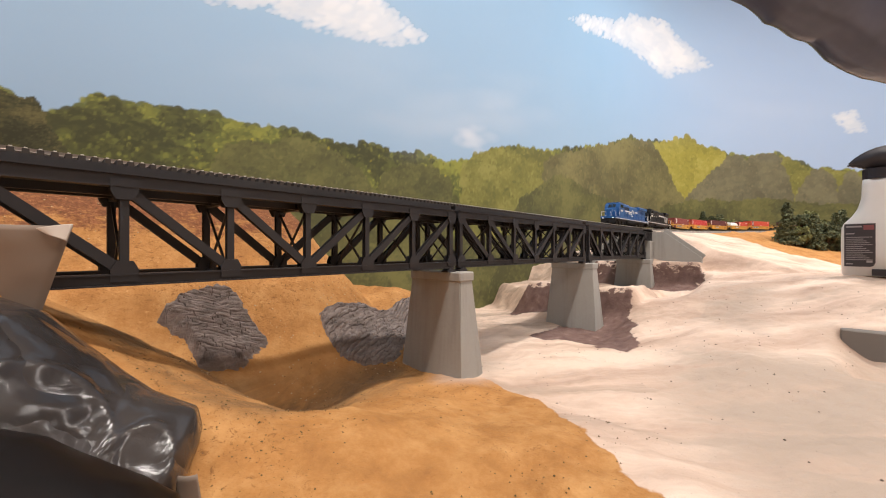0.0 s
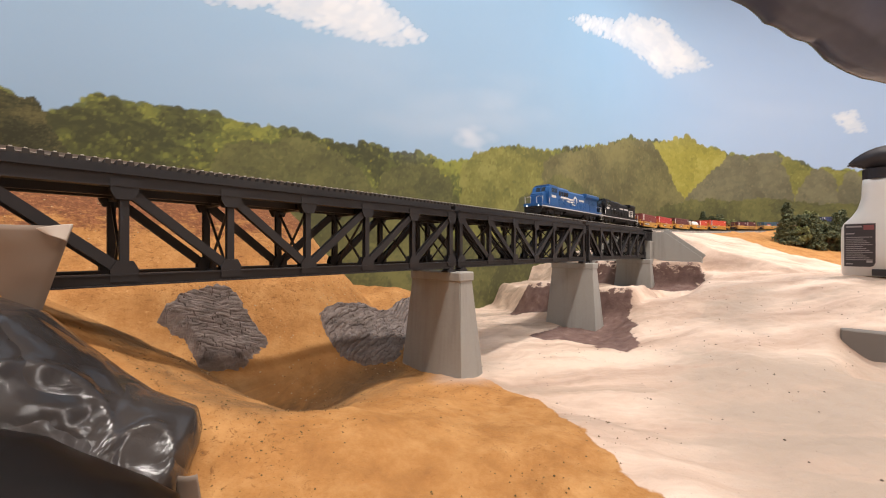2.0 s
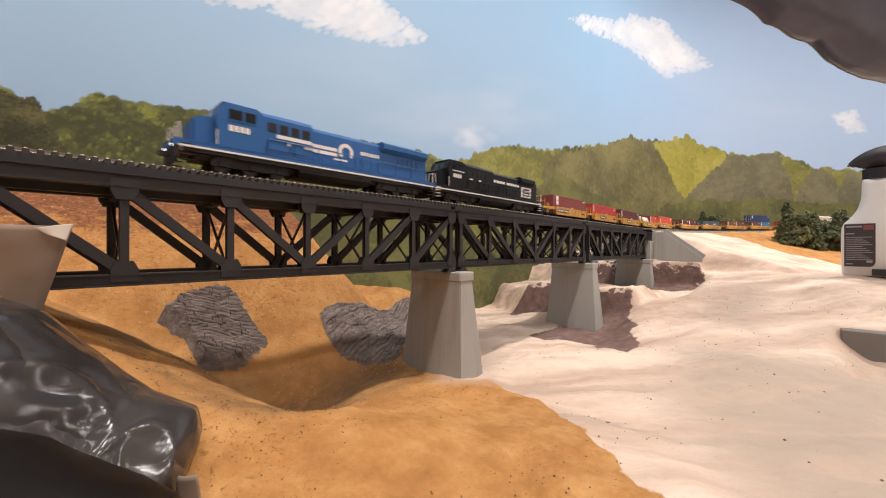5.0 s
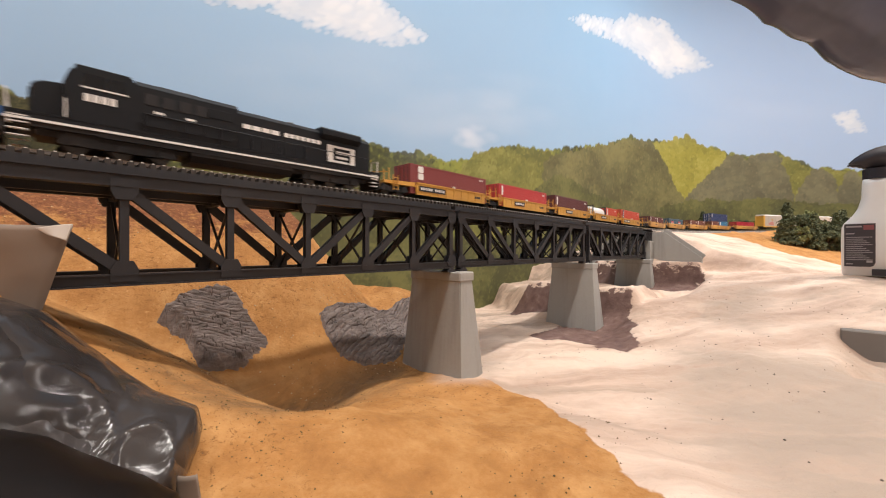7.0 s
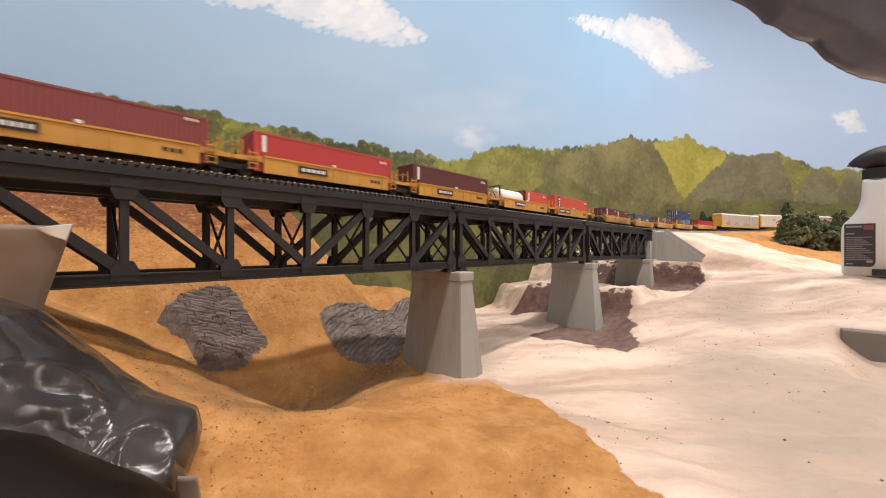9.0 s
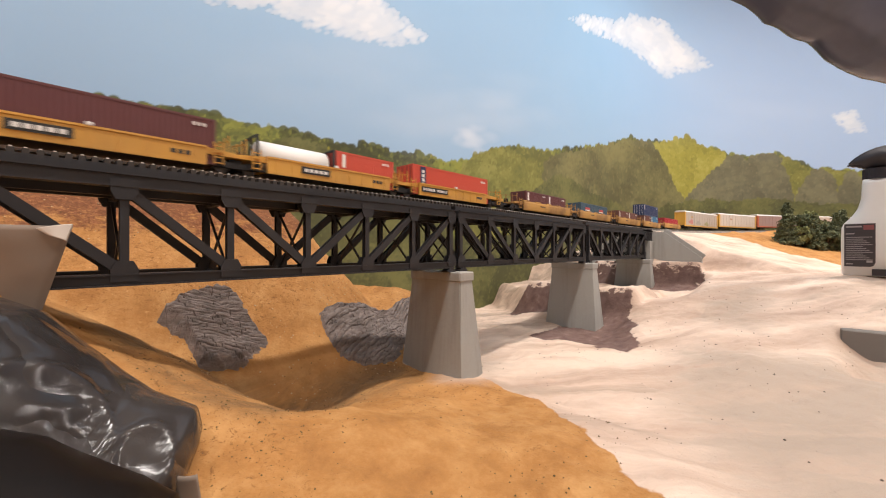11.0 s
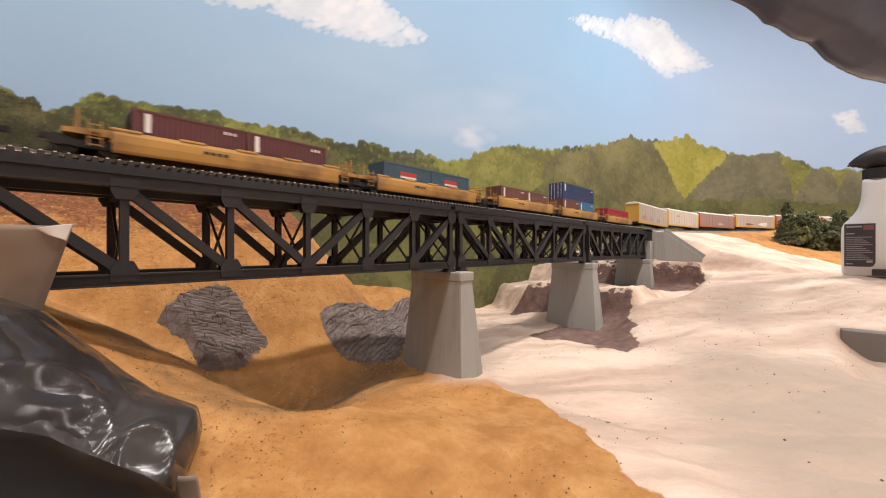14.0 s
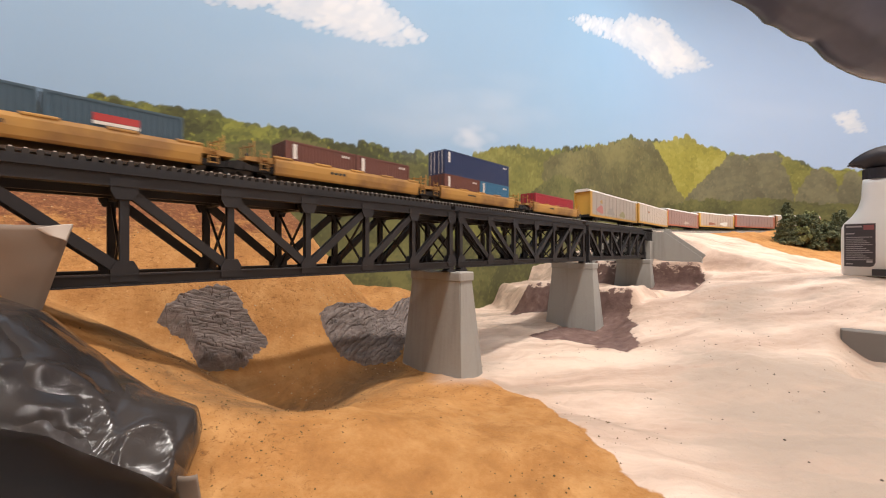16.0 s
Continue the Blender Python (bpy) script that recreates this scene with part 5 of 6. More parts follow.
    # hoods
    hood = [(-1.02, 1.72), (1.02, 1.72), (1.02, 4.18), (0.78, 4.46), (-0.78, 4.46), (-1.02, 4.18)]
    bm = prism(bmesh.new(), sc(hood), -6.0 * K, 10.35 * K, "x")
    part("long_hood", bm, body, lo)
    wide = [(-1.30, 1.72), (1.30, 1.72), (1.36, 2.2), (1.36, 4.30), (1.12, 4.58), (-1.12, 4.58), (-1.36, 4.30), (-1.36, 2.2), (-1.30, 1.72)][:8]
    back = -2.2 if blue else -0.6
    part("equipment_cabinet", prism(bmesh.new(), sc(wide), -6.0 * K, back * K, "x"), body, lo)
    for y in (-1.37, 1.37):
        for x0, x1, z0, z1 in ((-5.7, -4.2, 2.05, 2.75), (-4.0, -2.9, 2.05, 2.75)) + (() if blue else ((-2.6, -1.0, 2.05, 2.75), (-2.4, -1.0, 3.35, 3.95))):
            part("access_door", KB(x0, x1, y - 0.025, y + 0.025, z0, z1, 0.01), body, lo)
        bm = bmesh.new()
        for i in range(4):
            kbox(bm, -5.6 + i * 0.85, -5.0 + i * 0.85, y - 0.03, y + 0.03, 3.3, 3.95)
        part("blower_grille", bm, M_GREY, lo)
    for y in (-1.03, 1.03):
        for i in range(0 if blue else 2, 9):
            part("hood_door", KB(-2.0 + i * 0.78, -1.32 + i * 0.78, y - 0.025, y + 0.025, 1.85, 3.4), body, lo)
        bm = bmesh.new()
        for i in range(5):
            kbox(bm, 6.6 + i * 0.6, 7.1 + i * 0.6, y - 0.03, y + 0.03, 2.9, 3.55)
        part("grille", bm, body, lo)
    rad = [(-1.02, 3.75), (-1.48, 4.05), (-1.48, 4.48), (-1.2, 4.66), (1.2, 4.66), (1.48, 4.48), (1.48, 4.05), (1.02, 3.75)]
    part("radiator", prism(bmesh.new(), sc(rad), (4.6 if blue else 5.6) * K, (10.2 if blue else 9.2) * K, "x"), body, lo)
    for y in (-1.49, 1.49):
        part("radiator_screen", KB(5.9, 9.0, y - 0.02, y + 0.02, 4.1, 4.42), body, lo)
    bm = bmesh.new()
    for i in range(2 if blue else 3):
        disc(bm, ((6.6 + i * 1.2) * K, 0, 4.70 * K), (0, 0, 1), 0.5 * K, 0.1 * K, 16)
    part("cooling_fan", bm, M_GREY, lo)
    part("exhaust_stack", KB(0.6, 1.9, -0.4, 0.4, 4.38, 4.62, 0.05), M_GREY, lo)
    part("dynamic_brake", KB(-5.0, -2.8, -0.95, 0.95, 4.55, 4.68, 0.05), body, lo)
    bm = bmesh.new()
    for i in range(3):
        y = (-0.2, 0.0, 0.2)[i]
        tube(bm, [(3.2 * K, y * K, 4.62 * K), (3.75 * K, y * K, 4.66 * K)], [0.05 * K, 0.1 * K], 8)
    kbox(bm, 3.3, 3.5, -0.3, 0.3, 4.38, 4.6)
    part("air_horn", bm, M_SILVER, lo)
    for sx in (-1, 1):
        bm = bmesh.new()
        for y in (-0.13, 0.13):
            disc(bm, ((-10.03 if sx < 0 else 10.22) * K, y * K, (2.95 if sx < 0 else 3.9) * K), (1, 0, 0), 0.1 * K, 0.1 * K, 10)
        part("headlight", bm, M_LAMP if (blue and sx < 0) else M_WHITE, lo, "lit headlight" if blue and sx < 0 else "")
    if blue:
        bm = bmesh.new()
        for y in (-0.95, 0.95):
            disc(bm, (-11.22 * K, y * K, 1.35 * K), (1, 0, 0), 0.08 * K, 0.1 * K, 10)
        part("ditch_light", bm, M_LAMP, lo, "lit ditch light")
    # railings along the walkway
    for y in (-1.44, 1.44):
        pts = [((-5.6 + i * 1.94) * K, y * K) for i in range(9)]
        part("handrail", tube(bmesh.new(), [(a, b, 2.75 * K) for a, b in pts], 0.035 * K, 5), body, lo)
        for a, b in pts:
            part("stanchion", tube(bmesh.new(), [(a, b, 1.7 * K), (a, b, 2.75 * K)], 0.03 * K, 5), body, lo)
        for sx in (-1, 1):
            rail = tube(bmesh.new(), [(sx * 10.85 * K, y * K, 1.0 * K), (sx * 10.95 * K, y * K, 2.7 * K), (sx * 10.95 * K, y * 0.35 * K, 2.7 * K), (sx * 10.95 * K, y * 0.35 * K, 1.7 * K)], 0.05 * K, 5)
            part("end_rail", rail, M_WHITE, lo)
    for y in (-1.06, 1.06):
        if blue:
            bm = bmesh.new()
            for z in (2.55, 2.95):
                kbox(bm, -5.0, -2.25, y * 1.295 - 0.02, y * 1.295 + 0.02, z, z + 0.26)
                kbox(bm, -2.2, 0.1, y - 0.02, y + 0.02, z, z + 0.26)
            part("speed_stripe", bm, M_WHITE, lo, "pair of white stripes")
            bm = bmesh.new()
            for i in range(14):
                a0, a1 = radians(-40 + i * 19), radians(-40 + (i + 1) * 19)
                o = [((0.95 + r * math.cos(a)) * K, (3.05 + r * math.sin(a)) * K) for r, a in ((0.72, a0), (0.72, a1), (0.42, a1), (0.42, a0))]
                prism(bm, o, (y - 0.02) * K, (y + 0.02) * K)
            kbox(bm, -0.2, 1.1, y - 0.02, y + 0.02, 2.25, 2.4)
            part("emblem", bm, M_WHITE, lo, "white ring emblem")
            bars(lo, 2.4, 4.4, 3.1, 3.4, y, 7, 0.08, M_WHITE)
        else:
            bars(lo, -0.2, 2.3, 3.25, 3.55, y, 4, 0.1, M_WHITE)
            bars(lo, 2.7, 5.6, 3.25, 3.55, y, 7, 0.1, M_WHITE)
            bm = bmesh.new()
            kbox(bm, 6.2, 8.8, y - 0.02, y + 0.02, 2.05, 2.22)
            kbox(bm, 6.2, 8.8, y - 0.02, y + 0.02, 3.24, 3.42)
            kbox(bm, 6.2, 6.75, y - 0.02, y + 0.02, 2.22, 3.24)
            kbox(bm, 8.35, 8.8, y - 0.02, y + 0.02, 2.22, 3.24)
            kbox(bm, 7.0, 8.35, y - 0.02, y + 0.02, 2.78, 3.0)
            kbox(bm, 7.0, 8.1, y - 0.02, y + 0.02, 2.4, 2.58)
            part("emblem", bm, M_WHITE, lo, "white square emblem")
            for x in (-5.2, -3.6):
                part("access_panel", KB(x, x + 0.5, y * 1.295 - 0.02, y * 1.295 + 0.02, 2.86, 3.0, 0.01), M_WHITE, lo)
    return lo


def well_car(old, half, first, last, long_sign=True):
    """A container well unit on its trucks; half: half its length in full-size metres."""
    wc = new("well_car")
    col = M_YEL2 if old else M_YEL
    tagged(wc, "weathered yellow container well car with rounded sides" if old else "yellow container well car with flat sides", "railway car", "well cars of the train")
    sill = half - 1.9
    for sy in (-1, 1):
        if old:
            o = [(sy * 1.50, 0.42), (sy * 1.56, 0.85), (sy * 1.56, 1.28), (sy * 1.50, 1.5), (sy * 1.36, 1.54), (sy * 1.36, 0.36), (sy * 1.38, 0.26), (sy * 1.43, 0.30)]
        else:
            o = [(sy * 1.50, 0.30), (sy * 1.50, 1.36), (sy * 1.56, 1.38), (sy * 1.56, 1.5), (sy * 1.36, 1.5), (sy * 1.36, 0.30)]
        bm = prism(bmesh.new(), sc(o), -sill * K, sill * K, "x")
        s = part("side_sill", bm, col, wc)
        for i in range(5 if old else 9):
            x = -sill + 0.6 + i * (2 * sill - 1.2) / (4 if old else 8)
            if old:
                part("rib", KB(x - 0.7, x + 0.7, sy * 1.46 - 0.1, sy * 1.46 + 0.1, 1.45, 1.62, 0.04), col, s)
            else:
                part("rib", KB(x - 0.05, x + 0.05, sy * 1.515 - 0.02, sy * 1.515 + 0.02, 0.36, 1.37), col, s)
        if not old:
            part("sign", KB(-5.2 if long_sign else -3.0, -1.4 if long_sign else -0.6, sy * 1.55 - 0.02, sy * 1.55 + 0.02, 0.66, 1.18), M_SIGN, s, "black sign board")
            bars(wc, -5.0 if long_sign else -2.75, -3.4 if long_sign else -0.85, 0.80, 1.04, sy * 1.575, 5, 0.12, M_WHITE)
            if long_sign:
                bars(wc, -3.0, -1.6, 0.80, 1.04, sy * 1.575, 5, 0.12, M_WHITE)
            bars(wc, 3.6, 4.6, 0.75, 1.0, sy * 1.52, 3, 0.12, M_SIGN)
            part("bracket", KB(-0.15, 0.15, sy * 1.5 - 0.12, sy * 1.5 + 0.12, 1.48, 1.68, 0.03), M_WHITE, wc)
        else:
            bars(wc, -2.6, -1.2, 0.92, 1.1, sy * 1.565, 4, 0.1, M_SIGN)
    part("floor", KB(-sill, sill, -1.36, 1.36, 0.28, 0.38), M_GREY, wc)
    body_half = half
    for sx in (-1, 1):
        half = body_half + (1.9 if not old and ((sx < 0 and first) or (sx > 0 and last)) else 0.0)
        a, b = sorted((sx * sill, sx * (half + 0.05)))
        bm = prism(bmesh.new(), sc([(a, 1.05), (b, 1.05), (b, 1.3), (a, 1.48)] if sx > 0 else [(a, 1.05), (b, 1.05), (b, 1.48), (a, 1.3)]), -1.3 * K, 1.3 * K)
        part("end_platform", bm, col, wc)
        bm = bmesh.new()
        for y in (-1.25, -0.5, 0.5, 1.25):
            bar(bm, (sx * (half - 0.55) * K, y * K, 1.25 * K), (sx * (half - 0.55) * K, y * K, 2.45 * K), 0.07 * K, 0.07 * K)
        bar(bm, (sx * (half - 0.55) * K, -1.25 * K, 2.1 * K), (sx * (half - 0.55) * K, 1.25 * K, 2.4 * K), 0.06 * K, 0.06 * K)
        part("end_railing", bm, col, wc)
        for y in (-1.42, 1.42):
            bm = bmesh.new()
            for i in range(4):
                kbox(bm, sx * (half - 1.2) - 0.28, sx * (half - 1.2) + 0.28, y - 0.04, y + 0.04, 0.5 + i * 0.36, 0.56 + i * 0.36)
            kbox(bm, sx * (half - 1.2) - 0.3, sx * (half - 1.2) - 0.24, y - 0.04, y + 0.04, 0.45, 1.85)
            kbox(bm, sx * (half - 1.2) + 0.24, sx * (half - 1.2) + 0.3, y - 0.04, y + 0.04, 0.45, 1.85)
            part("ladder", bm, col, wc)
        if (sx < 0 and first) or (sx > 0 and last):
            part("coupler", KB(min(sx * half, sx * (half + 0.9)), max(sx * half, sx * (half + 0.9)), -0.14, 0.14, 0.8, 1.1), M_GREY, wc)
    half = body_half
    if old:
        bogie(wc, -half + 1.0, 2, 1.75, 0.46)
        bogie(wc, half - 1.0, 2, 1.75, 0.46)
    else:
        bogie(wc, -half - (0.6 if first else 0.0), 2, 1.75, 0.46)
        if last:
            bogie(wc, half + 0.6, 2, 1.75, 0.46)
    disc_bm = disc(bmesh.new(), (-(half - 0.7) * K, 0.6 * K, 1.6 * K), (1, 0, 0), 0.35 * K, 0.12 * K, 12)
    part("brake_wheel", disc_bm, M_GREY, wc)
    return wc


def box_container(length, height, material, label, mark=True, trim=None, panel=""):
    """A corrugated steel container; z = 0 at its floor."""
    co = new("shipping_container")
    tagged(co, label, "container", "containers on the train")
    h = length / 2
    bm = bmesh.new()
    n = int(length / 0.28)
    for sy in (-1, 1):
        cols = []
        for i in range(n * 4 + 1):
            x = -h + 0.2 + (length - 0.4) * i / (n * 4)
            y = sy * (1.215 - (0.035 if (i // 2) % 2 else 0.0))
            cols.append((bm.verts.new((x * K, y * K, 0.12 * K)), bm.verts.new((x * K, y * K, (height - 0.1) * K))))
        for a, b in zip(cols, cols[1:]):
            bm.faces.new((a[0], b[0], b[1], a[1]) if sy < 0 else (b[0], a[0], a[1], b[1]))
    kbox(bm, -h + 0.05, h - 0.05, -1.15, 1.15, 0.05, height - 0.06)
    part("corrugated_side", bm, material, co)
    bm = bmesh.new()
    for sy in (-1, 1):
        for z in (0.0, height - 0.14):
            kbox(bm, -h, h, sy * 1.16 - 0.06, sy * 1.16 + 0.06, z, z + 0.14)
        for sx in (-1, 1):
            kbox(bm, sx * (h - 0.1) - 0.1, sx * (h - 0.1) + 0.1, sy * 1.14 - 0.09, sy * 1.14 + 0.09, 0, height)
    for sx in (-1, 1):
        for z in (0.0, height - 0.14):
            kbox(bm, sx * (h - 0.07) - 0.07, sx * (h - 0.07) + 0.07, -1.2, 1.2, z, z + 0.14)
    part("corner_frame", bm, material, co)
    part("roof", KB(-h + 0.1, h - 0.1, -1.1, 1.1, height - 0.07, height - 0.015), material, co)
    for y in (-0.58, 0.58):
        d = part("door", KB(-h + 0.0, -h + 0.06, y - 0.53, y + 0.53, 0.16, height - 0.16, 0.01), material, co)
        bm = bmesh.new()
        for dy in (-0.28, 0.24):
            tube(bm, [((-h - 0.03) * K, (y + dy) * K, 0.1 * K), ((-h - 0.03) * K, (y + dy) * K, (height - 0.1) * K)], 0.03 * K, 5)
        part("lock_rod", bm, trim or M_SILVER, d)
    if panel:
        for sy in (-1, 1):
            if panel == "navy":
                bars(co, -h + 1.0, -h + 1.75, 0.15, height - 0.12, sy * 1.235, 1, 0.0, M_NAVYPANEL, "navy_panel")
                for i in range(4):
                    bars(co, -h + 1.2, -h + 1.55, 0.9 + i * 0.42, 1.2 + i * 0.42, sy * 1.26, 1, 0.0, M_WHITE, "marking")
                bars(co, h - 1.3, h - 0.6, height * 0.8, height * 0.87, sy * 1.235, 3, 0.12, M_WHITE, "marking")
            else:
                for z in (0.50, 0.74):
                    bars(co, -h + 1.05, -h + 1.75, height * z, height * (z + 0.21), sy * 1.235, 1, 0.0, M_WHITE, "marking")
                bars(co, h - 1.3, h - 0.6, height * 0.86, height * 0.92, sy * 1.235, 3, 0.12, M_WHITE, "marking")
    elif mark:
        for sy in (-1, 1):
            bars(co, -h + 0.55, -h + 0.85, height * 0.5, height * 0.92, sy * 1.235, 1, 0.0, M_WHITE, "marking")
            bars(co, h - 1.3, h - 0.6, height * 0.8, height * 0.87, sy * 1.235, 3, 0.12, M_WHITE, "marking")
    return co


def tank_container():
    tc = new("tank_container")
    tagged(tc, "white tank container in a black frame", "container", "containers on the train")
    part("tank", tube(bmesh.new(), [(-2.75 * K, 0, 1.3 * K), (-2.6 * K, 0, 1.3 * K), (2.6 * K, 0, 1.3 * K), (2.75 * K, 0, 1.3 * K)], [0.8 * K, 1.12 * K, 1.12 * K, 0.8 * K], 24), M_WHITE, tc, smooth=True)
    for sx in (-1, 1):
        bm = bmesh.new()
        x = sx * 3.0
        for y in (-1.15, 1.15):
            kbox(bm, x - 0.08, x + 0.08, y - 0.08, y + 0.08, 0, 2.6)
            bar(bm, (x * K, y * K, 0.1 * K), (x * K, -y * 0.2 * K, 2.5 * K), 0.1 * K, 0.1 * K)
        for z in (0.06, 2.54):
            kbox(bm, x - 0.08, x + 0.08, -1.15, 1.15, z - 0.06, z + 0.06)
        part("end_frame", bm, M_SIGN, tc)
    bm = bmesh.new()
    for y in (-1.15, 1.15):
        kbox(bm, -3.0, 3.0, y - 0.05, y + 0.05, 0.0, 0.14)
    part("base_rail", bm, M_SIGN, tc)
    return tc


M_ROOFW = painted("rack_roof", (0.66, 0.63, 0.58), 0.6, 0.3, 40)


def autorack(panel_col, end_col, label, graffiti):
    ar = new("autorack_car")
    tagged(ar, label, "railway car", "autorack cars of the train")
    h = 13.3
    side = painted("rack_side", panel_col, 0.55, 0.45, 30, dirt=(0.30, 0.20, 0.15))
    end = painted("rack_end", end_col, 0.5, 0.4, 40)
    part("body", KB(-h + 0.9, h - 0.9, -1.42, 1.42, 1.15, 5.3), side, ar)
    for sy in (-1, 1):
        bm = bmesh.new()
        for i in range(12):
            for j in range(4):
                x = -h + 1.0 + i * (2 * h - 2.0) / 12
                kbox(bm, x + 0.06, x + (2 * h - 2.0) / 12 - 0.06, sy * 1.44 - 0.03, sy * 1.44 + 0.03, 1.3 + j, 2.22 + j)
        part("side_screen", bm, side, ar)
        part("sill", KB(-h, h, sy * 1.45 - 0.06, sy * 1.45 + 0.06, 0.85, 1.2), end, ar)
        for sx in (-1, 1):
            x = sx * (h - 0.55)
            bm = KB(x - 0.45, x + 0.45, sy * 1.42 - 0.06, sy * 1.42 + 0.06, 1.15, 5.35)
            for i in range(9):
                kbox(bm, x + sx * 0.46 - 0.06, x + sx * 0.46 + 0.06, sy * 1.42 - 0.12, sy * 1.42 + 0.12, 1.3 + i * 0.44, 1.5 + i * 0.44)
            part("end_post", bm, end, ar)
    for sx in (-1, 1):
        x = sx * (h - 0.5)
        part("end_door", KB(x - 0.06, x + 0.06, -1.36, 1.36, 1.15, 5.3), end, ar)
        part("coupler", KB(min(x, x + sx * 0.9), max(x, x + sx * 0.9), -0.14, 0.14, 0.8, 1.1), M_GREY, ar)
    o = [(-1.5, 5.3), (-1.42, 5.5), (-0.9, 5.78), (0.9, 5.78), (1.42, 5.5), (1.5, 5.3)]
    part("roof", prism(bmesh.new(), sc(o), (-h + 0.05) * K, (h - 0.05) * K, "x"), M_ROOFW, ar)
    part("underframe", KB(-h, h, -1.3, 1.3, 0.75, 1.15), M_GREY, ar)
    bogie(ar, -9.6, 2, 1.75, 0.42)
    bogie(ar, 9.6, 2, 1.75, 0.42)
    for x, z, w, hh, col in graffiti:
        g = painted("graffiti_paint", col, 0.5, 0.2, 60)
        bm = bmesh.new()
        o = []
        for i in range(14):
            t = 2 * math.pi * i / 14
            r = 1 + 0.22 * math.sin(3 * t + x) + 0.12 * math.sin(7 * t)
            o.append(((x + w * 0.5 * r * math.cos(t)) * K, (z + hh * (0.5 + 0.45 * r * math.sin(t))) * K))
        prism(bm, o, -1.485 * K, -1.465 * K)
        part("graffiti", bm, g, ar, "sprayed paint patches")
    return ar


M_NAVYPANEL = painted("navy_panel_paint", (0.02, 0.028, 0.085), 0.45, 0.1, 40)
C_MAROON = painted("container_maroon", (0.205, 0.045, 0.045), 0.5, 0.12, 40)
C_RED = painted("container_red", (0.43, 0.045, 0.045), 0.45, 0.10, 40)
C_BROWN = painted("container_brown", (0.105, 0.030, 0.032), 0.5, 0.12, 40)
C_ORED = painted("container_orange_red", (0.52, 0.075, 0.045), 0.45, 0.10, 40)
C_TEAL = painted("container_steel_blue", (0.046, 0.088, 0.128), 0.5, 0.2, 40)
C_NAVY = painted("container_navy", (0.022, 0.038, 0.105), 0.45, 0.10, 40)
C_SKY = painted("container_blue", (0.035, 0.145, 0.27), 0.45, 0.10, 40)
C_RUST = painted("container_rust_brown", (0.135, 0.050, 0.038), 0.55, 0.2, 40)


def rolling(ob, s, lift=0.0):
    MOVES.append((ob, s, lift * K))


rolling(locomotive(M_BLUE, "blue diesel locomotive with white stripes and lit headlights", True), 1.053)
rolling(locomotive(M_BLACK, "black diesel locomotive with white sill stripe and emblem", False), 1.309)
C40 = 12.19
plan1 = [(1.552, C_MAROON, "maroon"), (1.724, C_RED, "red"), (1.896, C_BROWN, "dark brown"), (2.066, None, ""), (2.235, C_ORED, "orange-red")]
for i, (s, m, word) in enumerate(plan1):
    rolling(well_car(False, 7.4, i == 0, i == 4, i in (0, 4)), s)
    if m:
        rolling(box_container(C40, 2.9 if i != 1 else 2.8, m, word + " corrugated container in a yellow well car", panel={0: "white", 4: "navy"}.get(i, "")), s, 0.42)
    else:
        rolling(tank_container(), s - 3.05 * K, 0.42)
        rolling(box_container(6.0, 2.6, C_ORED, "short red container in a yellow well car"), s + 3.15 * K, 0.42)
plan2 = [2.476, 2.683, 2.897, 3.0955, 3.315]
for i, s in enumerate(plan2):
    rolling(well_car(True, 8.9, True, True), s)
for s, m, word in ((2.476, C_BROWN, "dark brown"), (2.683, C_TEAL, "steel blue"), (2.897, C_RUST, "rust brown")):
    for d in (-3.07, 3.07):
        c = box_container(6.05, 2.6, m, "short " + word + " container in a weathered well car", mark=m is not C_TEAL)
        rolling(c, s + d * K, 0.42)
        if m is C_TEAL:
            for sy in (-1, 1):
                bars(c, -1.1, 0.9, 1.5, 1.9, sy * 1.235, 1, 0, C_RED, "red_panel")
                bars(c, -1.1, 0.9, 1.3, 1.48, sy * 1.235, 1, 0, M_WHITE, "white_panel")
rolling(box_container(6.05, 2.6, C_RUST, "short rust brown container under a navy container"), 3.0955 - 3.07 * K, 0.42)
rolling(box_container(6.05, 2.6, C_SKY, "short blue container under a navy container"), 3.0955 + 3.07 * K, 0.42)
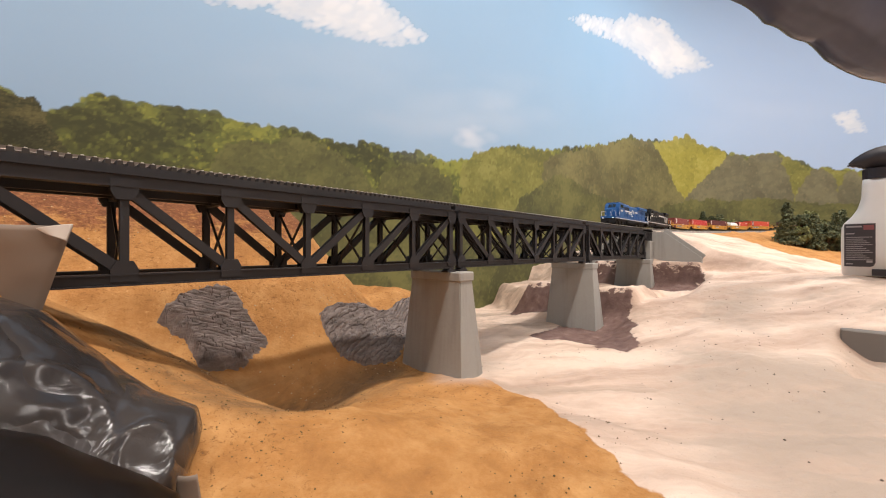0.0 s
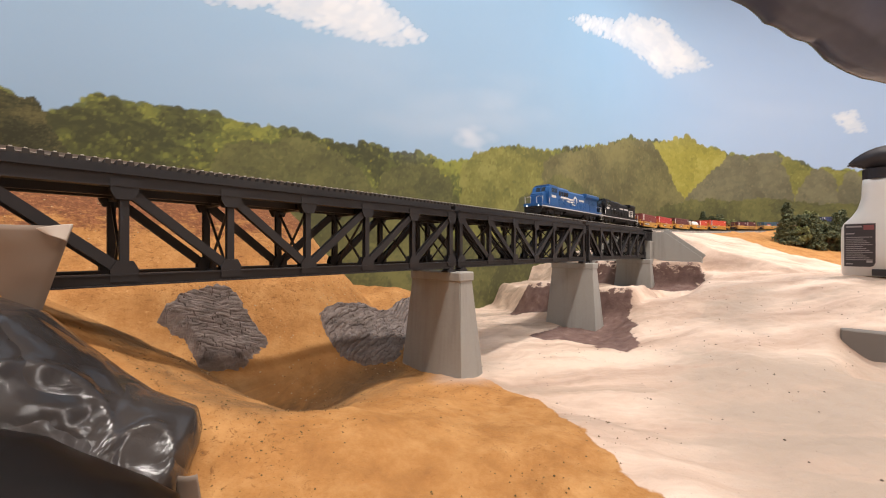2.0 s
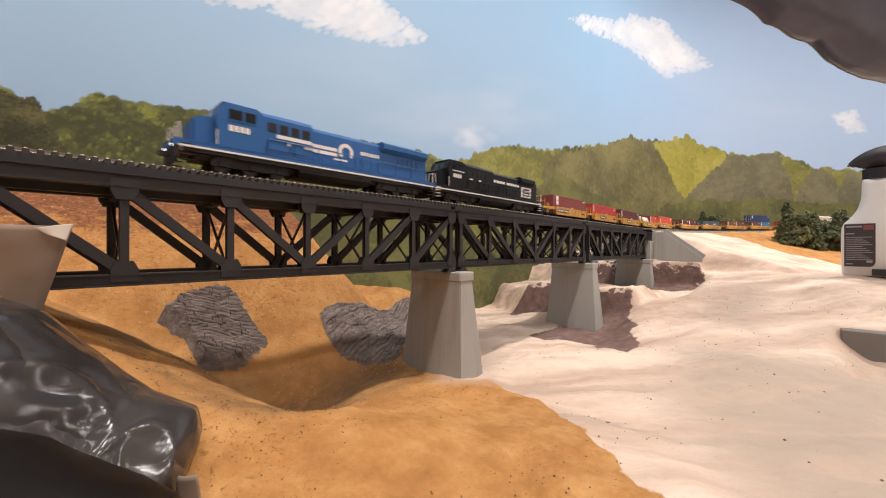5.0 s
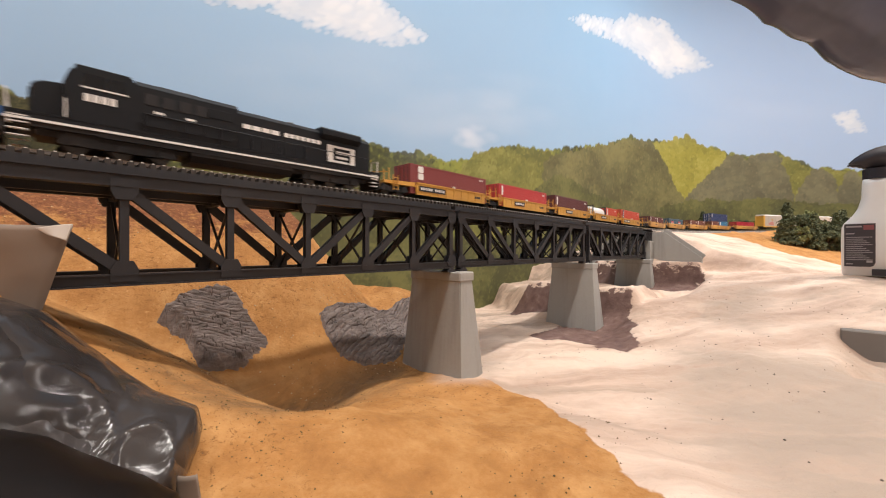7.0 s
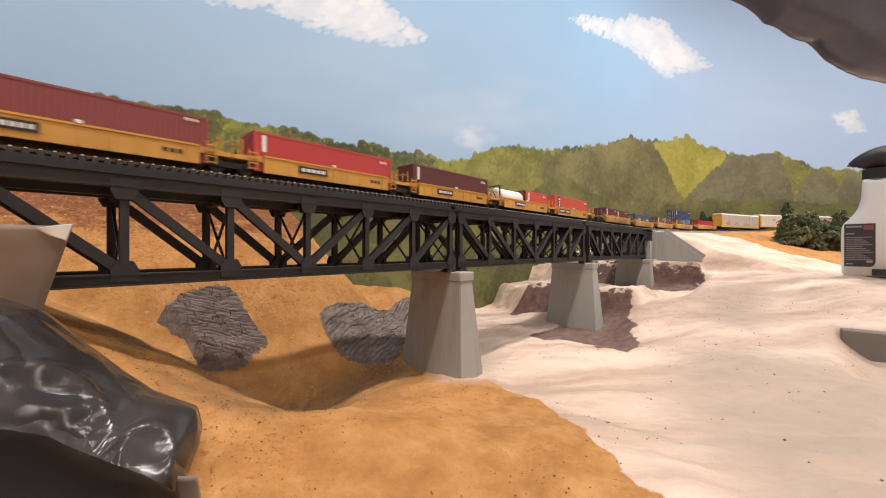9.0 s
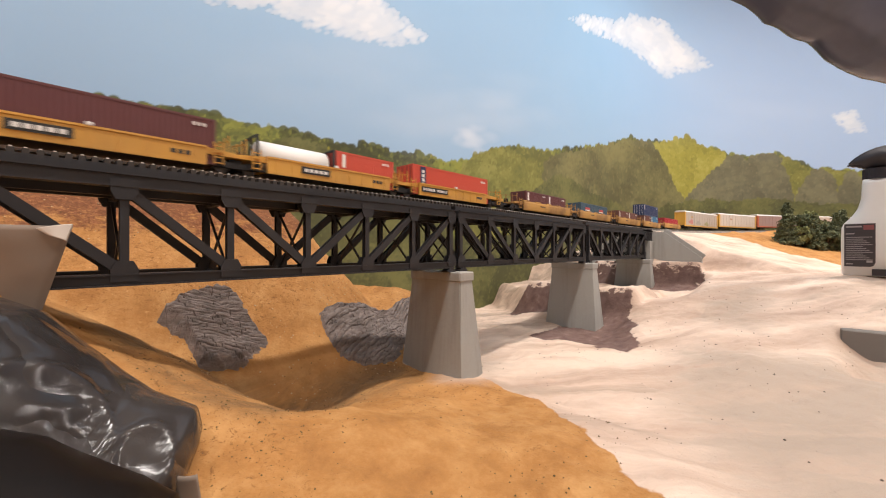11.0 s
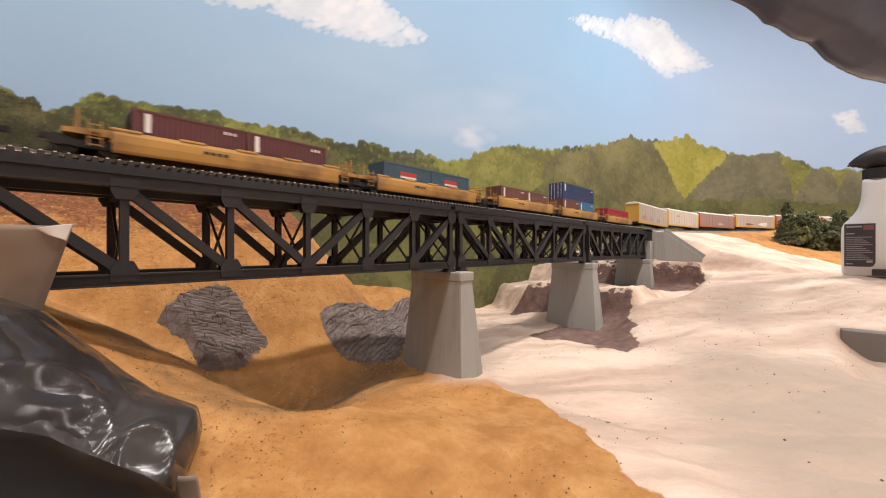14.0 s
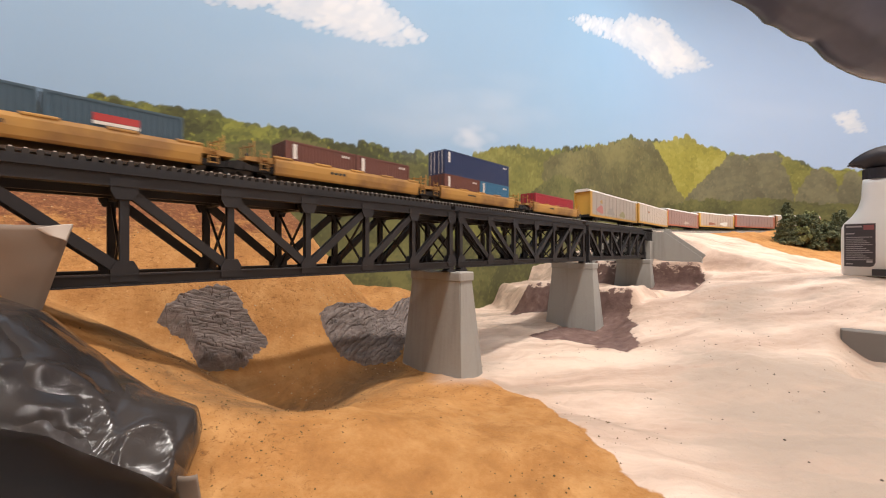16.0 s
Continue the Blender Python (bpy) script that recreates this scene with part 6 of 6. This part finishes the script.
rolling(box_container(C40, 2.6, C_NAVY, "navy blue container stacked on two short containers", trim=M_WHITE), 3.0955, 0.42 + 2.61)
rolling(box_container(C40, 2.6, painted("container_crimson", (0.33, 0.022, 0.035), 0.4, 0.1, 40), "crimson container in a weathered well car", mark=False), 3.315, 0.42)
GREY_SIDE, PINK_SIDE = (0.40, 0.355, 0.31), (0.30, 0.20, 0.18)
racks = [
    (GREY_SIDE, (0.58, 0.32, 0.05), "pale grey autorack with yellow ends and sprayed patches", [(-8.5, 1.5, 3.0, 1.6, (0.45, 0.18, 0.16)), (-3.0, 1.4, 3.6, 1.5, (0.30, 0.28, 0.25)), (3.5, 1.4, 3.4, 1.3, (0.28, 0.27, 0.14)), (-8.0, 3.4, 1.2, 0.8, (0.42, 0.27, 0.1))]),
    ((0.52, 0.46, 0.40), (0.58, 0.32, 0.05), "cream autorack with yellow ends", [(-5.0, 3.5, 2.0, 0.6, (0.35, 0.2, 0.12))]),
    (PINK_SIDE, (0.45, 0.12, 0.06), "faded pink autorack with red ends", [(2.0, 1.6, 4.0, 1.0, (0.46, 0.38, 0.33))]),
    ((0.46, 0.38, 0.32), (0.60, 0.34, 0.05), "cream autorack with yellow ends and white sprayed patches", [(-4.5, 1.6, 5.0, 0.9, (0.28, 0.10, 0.06)), (5.0, 1.4, 6.0, 1.6, (0.72, 0.72, 0.68))]),
    (PINK_SIDE, (0.45, 0.12, 0.06), "faded pink autorack with red ends", []),
    (GREY_SIDE, (0.30, 0.16, 0.08), "pale grey autorack with brown ends", []),
]
for i, (a, b, label, g) in enumerate(racks):
    rolling(autorack(a, b, label, g), 3.612 + i * 0.316)


# ---- movement ----
def motions():
    times, gone = [0, 4, 6.5, 8, 9, 12, 16], [0.0, 0.689, 1.109, 1.362, 1.533, 2.042, 2.680]
    for ob, s0, lift in MOVES:
        rows = []
        for i in range(33):
            t = i * 0.5
            x, y, z, a = track(s0 - float(np.interp(t, times, gone)))
            rows.append((t, Matrix.Translation((x, y, ht(z + lift))) @ Matrix.Rotation(a, 4, "Z")))
        walk(ob, rows)


motions()
